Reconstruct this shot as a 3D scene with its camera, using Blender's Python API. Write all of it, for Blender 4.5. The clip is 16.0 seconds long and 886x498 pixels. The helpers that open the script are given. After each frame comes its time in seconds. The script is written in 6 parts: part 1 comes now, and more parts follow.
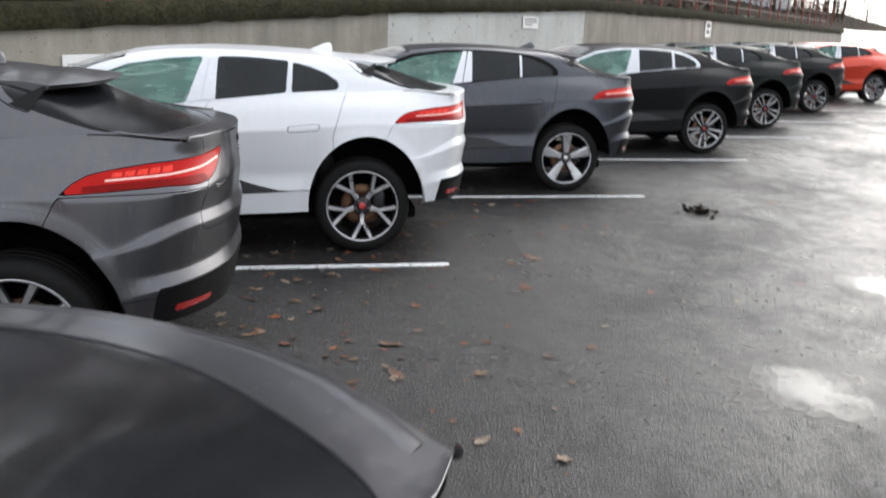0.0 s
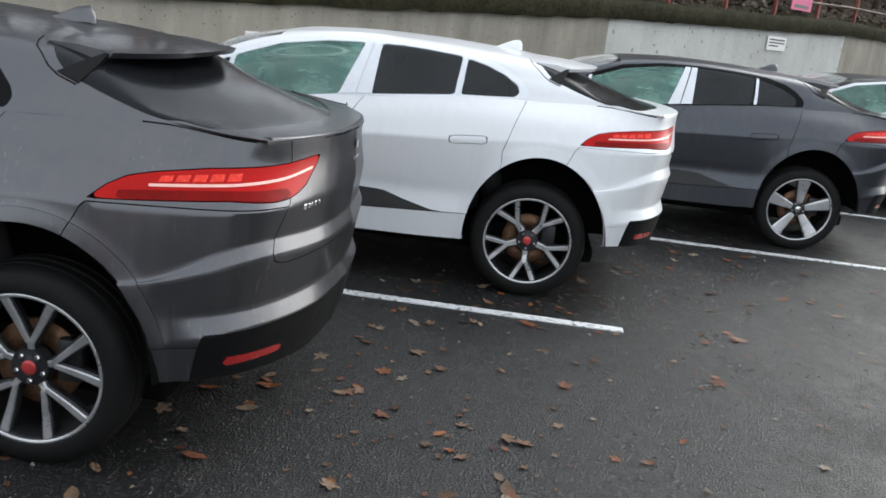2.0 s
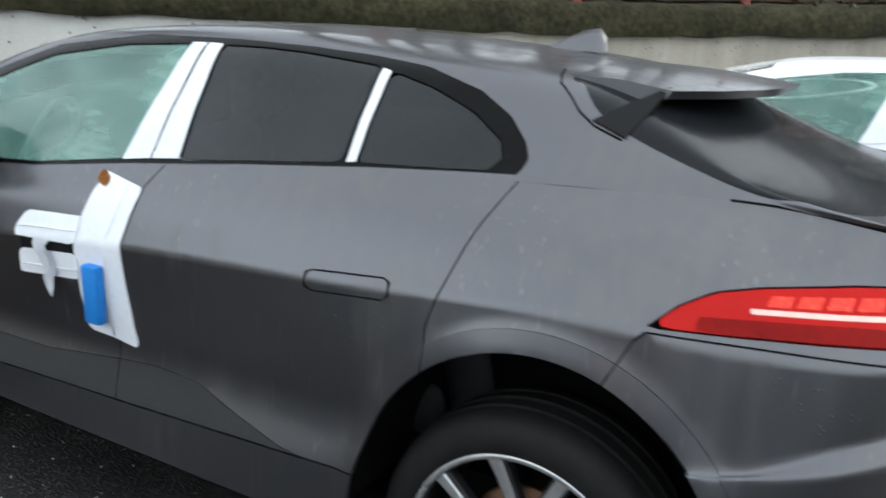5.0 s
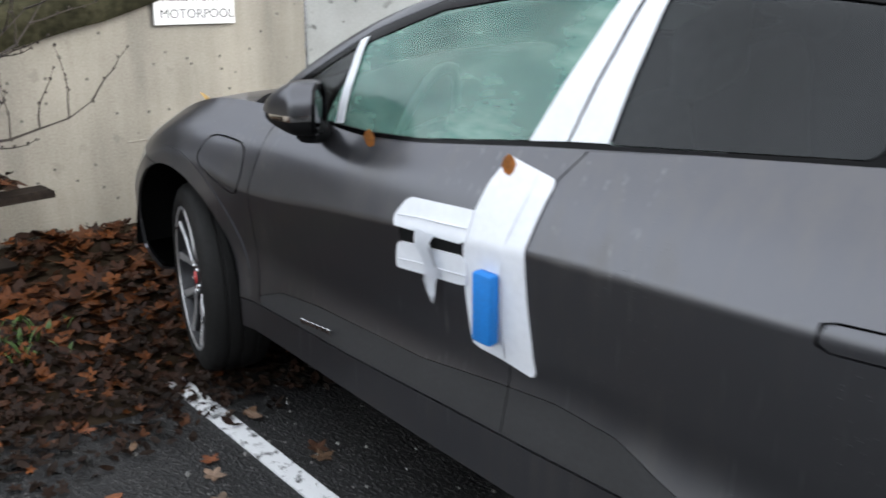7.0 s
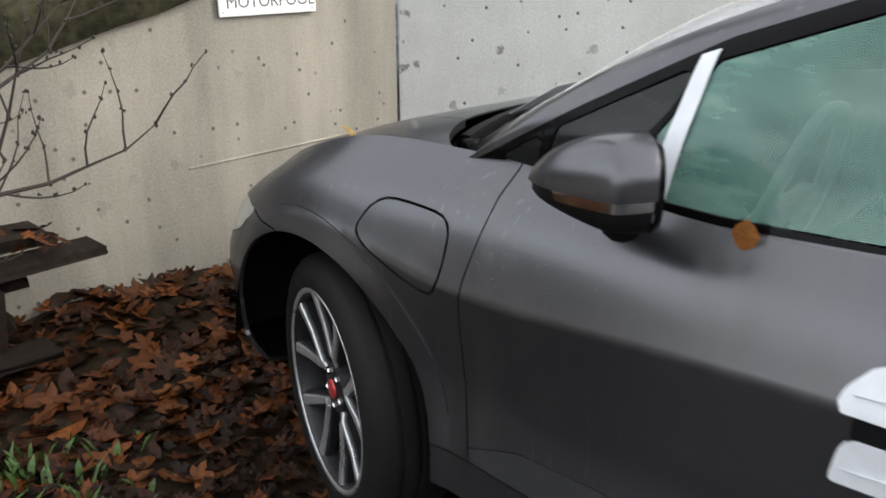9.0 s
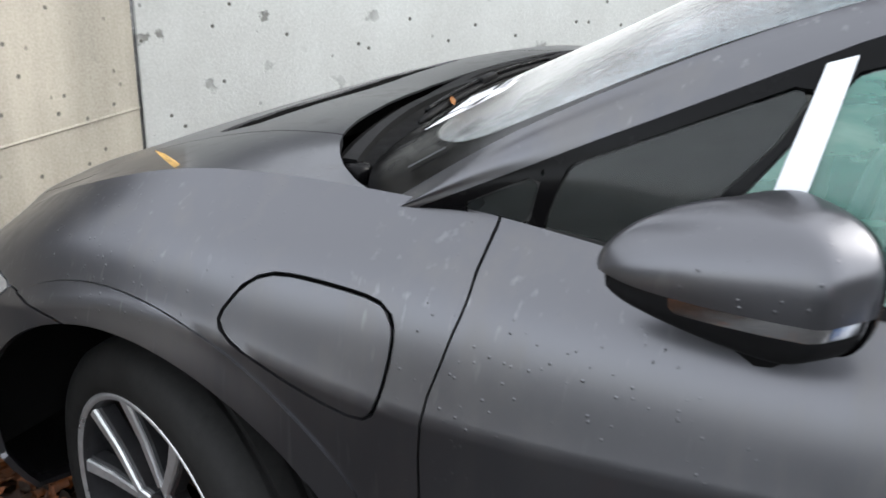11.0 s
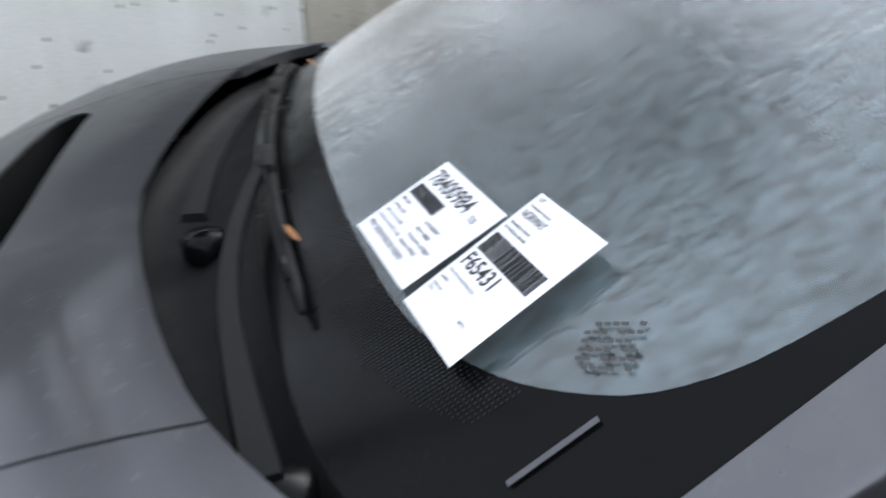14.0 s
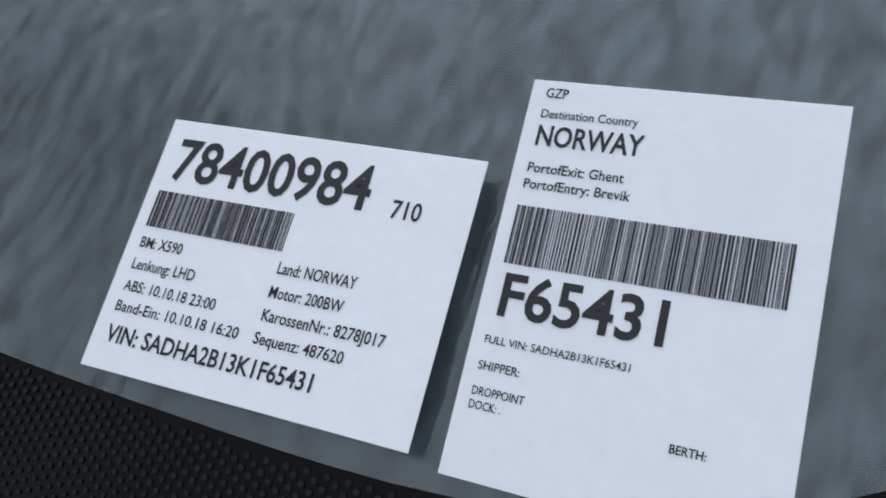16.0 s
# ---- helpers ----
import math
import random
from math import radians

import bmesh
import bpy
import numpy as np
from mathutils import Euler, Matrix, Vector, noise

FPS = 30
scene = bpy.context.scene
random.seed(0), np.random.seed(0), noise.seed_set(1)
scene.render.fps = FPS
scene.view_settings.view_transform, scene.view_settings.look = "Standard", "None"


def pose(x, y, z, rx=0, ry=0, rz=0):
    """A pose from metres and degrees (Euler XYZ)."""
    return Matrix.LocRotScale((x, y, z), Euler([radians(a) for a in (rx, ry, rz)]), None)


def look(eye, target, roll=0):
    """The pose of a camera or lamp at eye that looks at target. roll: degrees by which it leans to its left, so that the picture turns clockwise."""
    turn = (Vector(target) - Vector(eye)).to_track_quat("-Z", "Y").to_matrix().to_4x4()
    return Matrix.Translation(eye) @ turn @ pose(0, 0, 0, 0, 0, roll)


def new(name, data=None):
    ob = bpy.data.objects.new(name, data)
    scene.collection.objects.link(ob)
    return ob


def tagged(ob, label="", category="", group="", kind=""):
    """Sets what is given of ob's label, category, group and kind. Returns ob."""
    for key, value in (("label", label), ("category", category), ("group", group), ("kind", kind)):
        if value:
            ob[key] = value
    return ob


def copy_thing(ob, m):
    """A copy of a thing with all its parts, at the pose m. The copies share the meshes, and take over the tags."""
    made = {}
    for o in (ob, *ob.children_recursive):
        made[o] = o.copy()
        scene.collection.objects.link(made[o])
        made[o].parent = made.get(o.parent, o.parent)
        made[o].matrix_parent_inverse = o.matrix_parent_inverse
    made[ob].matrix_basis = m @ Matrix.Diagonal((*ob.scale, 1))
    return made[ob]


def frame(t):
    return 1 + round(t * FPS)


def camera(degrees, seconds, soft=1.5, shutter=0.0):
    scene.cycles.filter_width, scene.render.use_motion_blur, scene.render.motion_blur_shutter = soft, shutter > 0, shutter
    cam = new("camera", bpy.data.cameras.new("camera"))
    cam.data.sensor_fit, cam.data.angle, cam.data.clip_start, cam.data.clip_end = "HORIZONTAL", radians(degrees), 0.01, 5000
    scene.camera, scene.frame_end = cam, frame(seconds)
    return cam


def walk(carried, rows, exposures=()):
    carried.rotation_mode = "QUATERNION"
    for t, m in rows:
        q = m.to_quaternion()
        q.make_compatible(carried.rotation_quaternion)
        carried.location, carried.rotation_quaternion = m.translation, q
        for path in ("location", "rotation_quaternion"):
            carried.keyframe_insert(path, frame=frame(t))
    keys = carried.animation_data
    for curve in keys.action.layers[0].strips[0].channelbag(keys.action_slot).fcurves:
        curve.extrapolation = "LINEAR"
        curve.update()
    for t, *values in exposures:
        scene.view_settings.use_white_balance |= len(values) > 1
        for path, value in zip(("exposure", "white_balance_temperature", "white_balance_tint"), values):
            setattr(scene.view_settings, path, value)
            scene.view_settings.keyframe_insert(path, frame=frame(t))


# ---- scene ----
# ---------------------------------------------------------------- camera
cam = camera(56.2, 16.0, soft=1.7, shutter=0.45)
PATH = [
    (0, (-4.675, -1.249, 1.839), (-2.78, -1.6, 1.307), 2.0),
    (0.5, (-4.341, -1.344, 1.816), (-2.411, -1.649, 1.391), 5.1),
    (1, (-4.019, -1.437, 1.809), (-2.083, -1.662, 1.361), 6.6),
    (1.5, (-3.672, -1.585, 1.78), (-1.73, -1.522, 1.305), 5.6),
    (2, (-3.454, -1.596, 1.763), (-1.535, -1.468, 1.213), 6.6),
    (2.5, (-3.224, -1.422, 1.74), (-1.301, -1.352, 1.193), 5.3),
    (3, (-3.026, -1.297, 1.696), (-1.138, -1.018, 1.098), 4.8),
    (3.5, (-2.774, -1.203, 1.686), (-0.951, -0.666, 1.063), 4.4),
    (4, (-2.626, -1.076, 1.694), (-0.872, -0.368, 1.045), 5.3),
    (4.5, (-2.518, -0.798, 1.688), (-0.79, -0.034, 1.032), 3.1),
    (4.7, (-2.501, -0.712, 1.618), (-0.769, 0.102, 1.039), 2.9),
    (6.8, (-2.266, -0.036, 1.558), (-0.951, 1.333, 0.93), 1.2),
    (7, (-2.233, 0.074, 1.545), (-0.96, 1.478, 0.905), 1.1),
    (7.5, (-2.171, 0.372, 1.556), (-0.999, 1.859, 0.912), 1.7),
    (8, (-2.168, 0.743, 1.538), (-0.939, 2.186, 0.9), -0.3),
    (8.5, (-2.133, 1.036, 1.529), (-0.824, 2.402, 0.88), 1.0),
    (9, (-2.021, 1.319, 1.524), (-0.757, 2.704, 0.828), -0.1),
    (9.2, (-1.973, 1.415, 1.532), (-0.728, 2.818, 0.839), 0.6),
    (11.3, (-1.78, 2.144, 1.491), (-0.101, 2.891, 0.701), 2.8),
    (11.5, (-1.78, 2.226, 1.489), (-0.109, 2.976, 0.687), 2.2),
    (12, (-1.787, 2.328, 1.475), (-0.093, 3.044, 0.689), 2.6),
    (12.5, (-1.706, 2.359, 1.473), (0.036, 2.975, 0.709), 3.5),
    (13, (-1.478, 2.413, 1.469), (0.290, 2.891, 0.665), 5.4),
    (13.5, (-1.300, 2.556, 1.472), (0.505, 2.918, 0.694), 3.0),
    (14, (-1.106, 2.739, 1.489), (0.661, 2.400, 0.617), -0.9),
    (14.5, (-0.921, 2.754, 1.476), (0.728, 2.103, 0.551), -7.1),
    (15, (-0.763, 2.764, 1.446), (0.664, 1.779, 0.450), -9.1),
    (15.5, (-0.634, 2.784, 1.407), (0.423, 1.640, 0.152), -11.2),
    (15.8, (-0.608, 2.778, 1.387), (0.334, 1.589, 0.084), -9.6),
    (16, (-0.605, 2.779, 1.386), (0.294, 1.573, 0.068), -9.1),
]

walk(cam, [(t, look(eye, target, roll)) for t, eye, target, roll in PATH],
     exposures=[(0, 1.26, 6420, 9), (1, 1.02, 6380, 8), (2, 1.15, 6280, 6), (3.5, 1.12, 6180, 4), (4.5, 1.66, 6220, 3), (7, 1.64, 6350, 8), (7.5, 1.30, 6380, 8), (8.5, 1.32, 6500, 8), (9.2, 1.55, 6600, 8), (11.5, 1.92, 6320, 8), (12.5, 1.80, 6230, 8), (13.5, 1.68, 6180, 8), (14, 1.57, 6080, 8), (14.5, .97, 5900, 7), (15, .66, 6000, 8), (15.5, .38, 5900, 8), (16, .62, 5950, 8)])

# ---------------------------------------------------------------- light
SUN_AZ, SUN_EL = radians(138), radians(33)
world = bpy.data.worlds.new("overcast_sky")
scene.world = world
world.use_nodes = True
_n, _l = world.node_tree.nodes, world.node_tree.links
_sky = _n.new("ShaderNodeTexSky")
_sky.sky_type = "NISHITA"
_sky.sun_disc = False
_sky.sun_elevation, _sky.sun_rotation = SUN_EL, SUN_AZ
_sky.dust_density, _sky.air_density = 2.8, 1.0
_hue = _n.new("ShaderNodeHueSaturation")
_hue.inputs["Saturation"].default_value = 0.35
_l.new(_sky.outputs[0], _hue.inputs["Color"])
_bg = _n["Background"]
# an even layer of cloud over the clear sky's gradient
_cloud = _n.new("ShaderNodeMix")
_cloud.data_type = "RGBA"
_cloud.inputs[0].default_value = 0.42
_cloud.inputs[7].default_value = (6.0, 6.05, 6.25, 1.0)
_l.new(_hue.outputs[0], _cloud.inputs[6])
_l.new(_cloud.outputs[2], _bg.inputs["Color"])
_bg.inputs["Strength"].default_value = 0.15
sun = new("sun", bpy.data.lights.new("sun", "SUN"))
sun.data.energy, sun.data.angle, sun.data.color = 0.35, radians(50), (1.0, 0.97, 0.93)
sun.matrix_world = look((0, 0, 30), (-30 * math.sin(SUN_AZ), -30 * math.cos(SUN_AZ), 30 - 30 * math.tan(SUN_EL)))

# ---------------------------------------------------------------- materials
class Nodes:
    """A material with a Principled shader and short ways to wire it."""

    def __init__(self, name, **given):
        self.mat = bpy.data.materials.new(name)
        self.mat.use_nodes = True
        self.t = self.mat.node_tree
        self.b = self.t.nodes["Principled BSDF"]
        self.co = self.t.nodes.new("ShaderNodeTexCoord").outputs["Object"]
        for k, v in given.items():
            self.b.inputs[k.replace("_", " ")].default_value = v

    def node(self, kind, **inputs):
        n = self.t.nodes.new("ShaderNode" + kind)
        for k, v in inputs.items():
            self.put(n.inputs[k.replace("_", " ")], v)
        return n

    def put(self, socket, v):
        if isinstance(v, bpy.types.NodeSocket):
            self.t.links.new(v, socket)
        else:
            socket.default_value = v

    def stretch(self, x, y, z):
        m = self.node("Mapping", Scale=(x, y, z))
        self.put(m.inputs["Vector"], self.co)
        return m.outputs[0]

    def noise(self, scale, detail=4.0, rough=0.55, co=None):
        n = self.node("TexNoise", Scale=scale, Detail=detail, Roughness=rough)
        self.put(n.inputs["Vector"], co if co is not None else self.co)
        return n.outputs["Fac"]

    def ramp(self, fac, *stops):
        n = self.t.nodes.new("ShaderNodeValToRGB")
        e = n.color_ramp.elements
        while len(e) < len(stops):
            e.new(0.5)
        for k, (pos, c) in enumerate(stops):
            e[k].position = pos
            e[k].color = (c, c, c, 1) if isinstance(c, (int, float)) else (*c, 1)
        self.put(n.inputs[0], fac)
        return n.outputs[0]

    def mix(self, fac, a, b, how="MIX"):
        n = self.t.nodes.new("ShaderNodeMix")
        n.data_type, n.blend_type = "RGBA", how
        self.put(n.inputs[0], fac)
        for s, v in ((n.inputs[6], a), (n.inputs[7], b)):
            self.put(s, v if isinstance(v, bpy.types.NodeSocket) else (*v, 1))
        return n.outputs[2]

    def math(self, op, a, b=0.0):
        n = self.t.nodes.new("ShaderNodeMath")
        n.operation = op
        self.put(n.inputs[0], a)
        self.put(n.inputs[1], b)
        return n.outputs[0]

    def set(self, **v):
        for k, x in v.items():
            self.put(self.b.inputs[k.replace("_", " ")], x)
        return self

    def bump(self, height, strength=0.3, dist=0.01, base=None):
        n = self.node("Bump", Strength=strength, Distance=dist, Height=height)
        if base is not None:
            self.put(n.inputs["Normal"], base)
        self.put(self.b.inputs["Normal"], n.outputs[0])
        return n.outputs[0]


def plain(name, colour, rough=0.5, metal=0.0, var=0.15, scale=12.0, bump=0.0, coat=0.0, fine=60.0, spec=0.5):
    """A surface with two scales of variation in tone, gloss and relief."""
    n = Nodes(name, Metallic=metal, Specular_IOR_Level=spec)
    big, small = n.noise(scale), n.noise(scale * fine / 12.0, 3)
    f = n.math("MULTIPLY", big, small)
    dark, lite = tuple(c * (1 - var) for c in colour), tuple(min(1, c * (1 + var)) for c in colour)
    n.set(Base_Color=n.mix(n.ramp(f, (.12, 0), (.42, 1)), dark, lite))
    n.set(Roughness=n.ramp(big, (.3, max(0, rough - .08)), (.7, min(1, rough + .08))))
    if coat:
        n.set(Coat_Weight=coat, Coat_Roughness=0.12)
    if bump:
        n.bump(small, bump, 0.002)
    return n.mat


def car_paint(name, colour, metal=0.55, rough=0.40, dirt=0.5, coat=0.85, coat_rough=0.10, spec=.5):
    """Wet, slightly dirty car paint: run marks, dust low down, small drops."""
    n = Nodes(name, Metallic=metal, Coat_IOR=1.38, Specular_IOR_Level=spec, Specular_Tint=(.45, .45, .46, 1) if metal > .8 else (1, 1, 1, 1))
    runs = n.noise(7.0, 5, .6, n.stretch(3.0, 3.0, .25))
    film = n.noise(2.2, 3)
    grime = n.ramp(n.math("MULTIPLY", runs, film), (.24, 0.0), (.40, 1.0))
    dust = tuple(.6 * c + .4 * d for c, d in zip(colour, (.20, .185, .165)))
    streak = n.math("MULTIPLY", n.ramp(n.noise(9.0, 2, .5, n.stretch(6.5, 6.5, .35)), (.63, 0), (.76, 1)), n.ramp(n.noise(1.7, 3), (.42, 0), (.58, 1)))
    pale = tuple(.45 * c + .55 * d for c, d in zip(colour, (.48, .48, .49)))
    col = n.mix(n.math("MULTIPLY", grime, dirt), colour, dust)
    n.set(Base_Color=n.mix(n.math("MULTIPLY", streak, dirt * .7), col, pale))
    n.set(Roughness=n.math("ADD", n.math("MULTIPLY", grime, .12), rough), Coat_Weight=coat)
    n.set(Coat_Roughness=n.math("ADD", n.math("MULTIPLY", film, .14), coat_rough - .05))
    v = n.t.nodes.new("ShaderNodeTexVoronoi")
    v.inputs["Scale"].default_value = 62.0
    n.put(v.inputs["Vector"], n.co)
    some = n.ramp(n.noise(3.5, 2), (.46, 0), (.60, 1))
    drops = n.math("MULTIPLY", n.ramp(v.outputs["Distance"], (.0, 1), (.16, 0)), some)
    nb = n.node("Bump", Strength=.5, Distance=.0017, Height=drops)
    n.put(n.b.inputs["Coat Normal"], nb.outputs[0])
    n.put(n.b.inputs["Normal"], nb.outputs[0])
    return n.mat


PAINT_GREY = car_paint("paint_grey", (.120, .120, .130), .85, .29, coat=.40)
PAINT_WHITE = car_paint("paint_white", (.76, .77, .79), 0.0, .4, .12, .7)
PAINT_BLACK = car_paint("paint_black", (.006, .0065, .0075), 0.0, .45, .05, .10, spec=.18)
PAINT_GREEN = car_paint("paint_dark_green", (.006, .010, .009), 0.0, .45, .05, .10, spec=.18)
PAINT_SLATE = car_paint("paint_slate", (.070, .074, .086), .8, .34, .3, .3)
PAINT_RED = car_paint("paint_orange_red", (.62, .055, .022), .25, .35, .06, .7)
TRIM = plain("black_trim_plastic", (.008, .008, .0085), .6, bump=.15, scale=18, spec=.12)
MOULD = plain("satin_black_moulding", (.030, .030, .031), .5, bump=.1, scale=18, spec=.3)
TRIM_GLOSS = plain("gloss_black_trim", (.004, .004, .0044), .22, spec=.10)
RUBBER = plain("tyre_rubber", (.011, .0108, .0105), .7, bump=.2, scale=14, var=.3, spec=.22)
ALLOY = plain("machined_alloy", (.60, .60, .61), .32, .75, .12)
ALLOY_DARK = plain("dark_alloy", (.035, .035, .038), .42, .5, .2)
DISC = plain("brake_disc_rust", (.22, .12, .07), .55, .6, .4, 30)
CHROME = plain("chrome", (.75, .75, .76), .12, 1.0, .05)
CAP_RED = plain("hub_badge_red", (.55, .05, .05), .3, .2, .1, coat=.5)
FILM = plain("white_film", (.80, .82, .86), .45, 0, .05, 9, .08)
LINER = plain("arch_liner", (.005, .005, .005), .95, 0, .2, spec=.05)
MIRROR = plain("mirror_glass", (.06, .065, .07), .06, 1.0, .05)


def tinted(name, tint, rough, fog, fog_amount, ripple=.06, spec=.5, ior=1.45, smear=None):
    """Glass that darkens what is behind it, misted in places."""
    n = Nodes(name)
    n.set(Base_Color=(*tint, 1), Roughness=rough, IOR=ior, Transmission_Weight=1.0)
    out = n.t.nodes["Material Output"]
    mist = n.node("BsdfPrincipled", Base_Color=(*fog, 1), Roughness=.22)
    mist.inputs["Specular IOR Level"].default_value = spec
    m = n.t.nodes.new("ShaderNodeMixShader")
    k = n.ramp(n.noise(2.5, 4), (.28, max(0, fog_amount - .2)), (.72, min(1, fog_amount + .2)))
    n.put(m.inputs[0], k)
    n.t.links.new(n.b.outputs[0], m.inputs[1])
    n.t.links.new(mist.outputs[0], m.inputs[2])
    n.t.links.new(m.outputs[0], out.inputs[0])
    if ripple < .2:
        nb = n.bump(n.noise(48, 2, .5, n.stretch(1, .6, .6)), ripple, .003)
        if smear:
            wipe = n.math("ADD", n.math("MULTIPLY", n.noise(5.5, 5, .62, n.stretch(1, .7, 2.6)), .7), n.math("MULTIPLY", n.noise(17, 4, .6, n.stretch(1, .5, 2.0)), .3))
            n.put(mist.inputs["Base Color"], n.mix(n.ramp(wipe, (.36, 0), (.64, 1)), smear, fog))
    else:
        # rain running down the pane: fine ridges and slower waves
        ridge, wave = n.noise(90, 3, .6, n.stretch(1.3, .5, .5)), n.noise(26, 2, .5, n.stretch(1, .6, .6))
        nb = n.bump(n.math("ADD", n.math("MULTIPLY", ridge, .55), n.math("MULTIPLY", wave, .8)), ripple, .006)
        # pale and dark ridges put into the mist colour, standing in for rippled reflections
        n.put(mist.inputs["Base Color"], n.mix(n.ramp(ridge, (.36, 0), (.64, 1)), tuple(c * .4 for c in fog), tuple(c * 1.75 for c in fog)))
        mist.inputs["Coat Weight"].default_value, mist.inputs["Coat Roughness"].default_value, mist.inputs["Coat IOR"].default_value = 1.0, .12, 1.6
        n.put(mist.inputs["Coat Normal"], nb)
        mist.inputs["Sheen Weight"].default_value, mist.inputs["Sheen Roughness"].default_value = 1.0, .33
    n.put(mist.inputs["Normal"], nb)
    return n.mat


GLASS_SIDE = tinted("green_side_glass", (.60, .84, .74), .05, (.31, .53, .44), .50, ripple=.012, smear=(.075, .25, .21))
GLASS_QUARTER = tinted("quarter_glass", (.35, .42, .40), .03, (.020, .023, .023), .65, spec=.3, ior=1.3)
GLASS_DARK = tinted("privacy_glass", (.05, .055, .06), .03, (.022, .025, .027), .70, spec=.3, ior=1.35)
GLASS_REAR = tinted("rear_glass", (.05, .055, .06), .08, (.010, .011, .013), .75, spec=.15, ior=1.25)
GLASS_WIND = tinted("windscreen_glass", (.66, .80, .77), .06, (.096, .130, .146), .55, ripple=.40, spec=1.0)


def lamp_red():
    n = Nodes("red_lamp_glass")
    n.set(Base_Color=n.mix(n.noise(8), (.36, .004, .003), (.50, .007, .005)), Roughness=.28, Specular_IOR_Level=.12, Coat_Weight=.08, Coat_Roughness=.05)
    return n.mat


LAMP_RED = lamp_red()
LAMP_BAR = plain("lamp_light_bar", (.90, .50, .42), .3, 0, .1, coat=.8)
LAMP_DARK = plain("lamp_dark_red", (.20, .004, .003), .35, 0, .2, spec=.1)
LAMP_CELL = plain("lamp_cell_red", (.80, .05, .03), .25, 0, .2, 60, coat=.1, spec=.2)
RED_PLASTIC = plain("red_reflector", (.35, .015, .015), .25, 0, .1, coat=.6)
LAMP_CLEAR = plain("headlamp_glass", (.30, .31, .32), .12, .3, .2, coat=1.0)
SEAT_COVER = plain("seat_cover_film", (.55, .60, .60), .35, 0, .2, 6, .2)
WHEEL_FILM = plain("film_on_steering_wheel", (.20, .22, .22), .4, 0, .2, 6, .2)
INTERIOR = plain("dark_interior", (.02, .02, .022), .7)


def asphalt():
    """Wet chippings: dark binder, paler stones, damp and drying patches."""
    n = Nodes("wet_asphalt")
    grit = n.noise(330, 2)
    v = n.t.nodes.new("ShaderNodeTexVoronoi")
    v.inputs["Scale"].default_value = 85.0
    v.inputs["Randomness"].default_value = 1.0
    n.put(v.inputs["Vector"], n.co)
    patch, wide, mid = n.noise(.55, 5), n.noise(3.2, 5, .6), n.noise(14, 5, .65)
    stones = n.ramp(v.outputs["Distance"], (.1, 1), (.55, 0))
    tone = n.node("SeparateColor")
    n.put(tone.inputs[0], v.outputs["Color"])
    pale = n.math("MULTIPLY", stones, n.ramp(tone.outputs[0], (.45, .15), (.95, 1)))
    col = n.mix(n.ramp(n.math("MULTIPLY", pale, n.math("ADD", grit, .35)), (.12, 0), (.62, 1)), (.010, .010, .0105), (.105, .102, .098))
    col = n.mix(n.ramp(wide, (.35, 0), (.7, 1)), col, n.mix(.45, col, (.018, .0175, .017)))
    col = n.mix(n.ramp(mid, (.30, .5), (.52, 0)), col, (.008, .008, .0085))
    n.set(Base_Color=col)
    damp = n.math("ADD", n.math("MULTIPLY", patch, .5), n.math("ADD", n.math("MULTIPLY", wide, .28), n.math("MULTIPLY", mid, .22)))
    n.set(Roughness=n.ramp(damp, (.40, .24), (.58, .66)), Specular_IOR_Level=.44)
    h = n.math("ADD", n.math("MULTIPLY", stones, .7), n.math("ADD", n.math("MULTIPLY", grit, .4), n.math("MULTIPLY", mid, .5)))
    n.bump(h, .8, .007)
    return n.mat


ASPHALT = asphalt()


def line_paint():
    n = Nodes("road_line_paint")
    f = n.noise(28, 5, .65)
    n.set(Base_Color=n.mix(n.ramp(f, (.36, 0), (.46, 1)), (.08, .08, .08), (.72, .73, .74)), Roughness=.55)
    n.bump(f, .3, .003)
    return n.mat


LINE = line_paint()


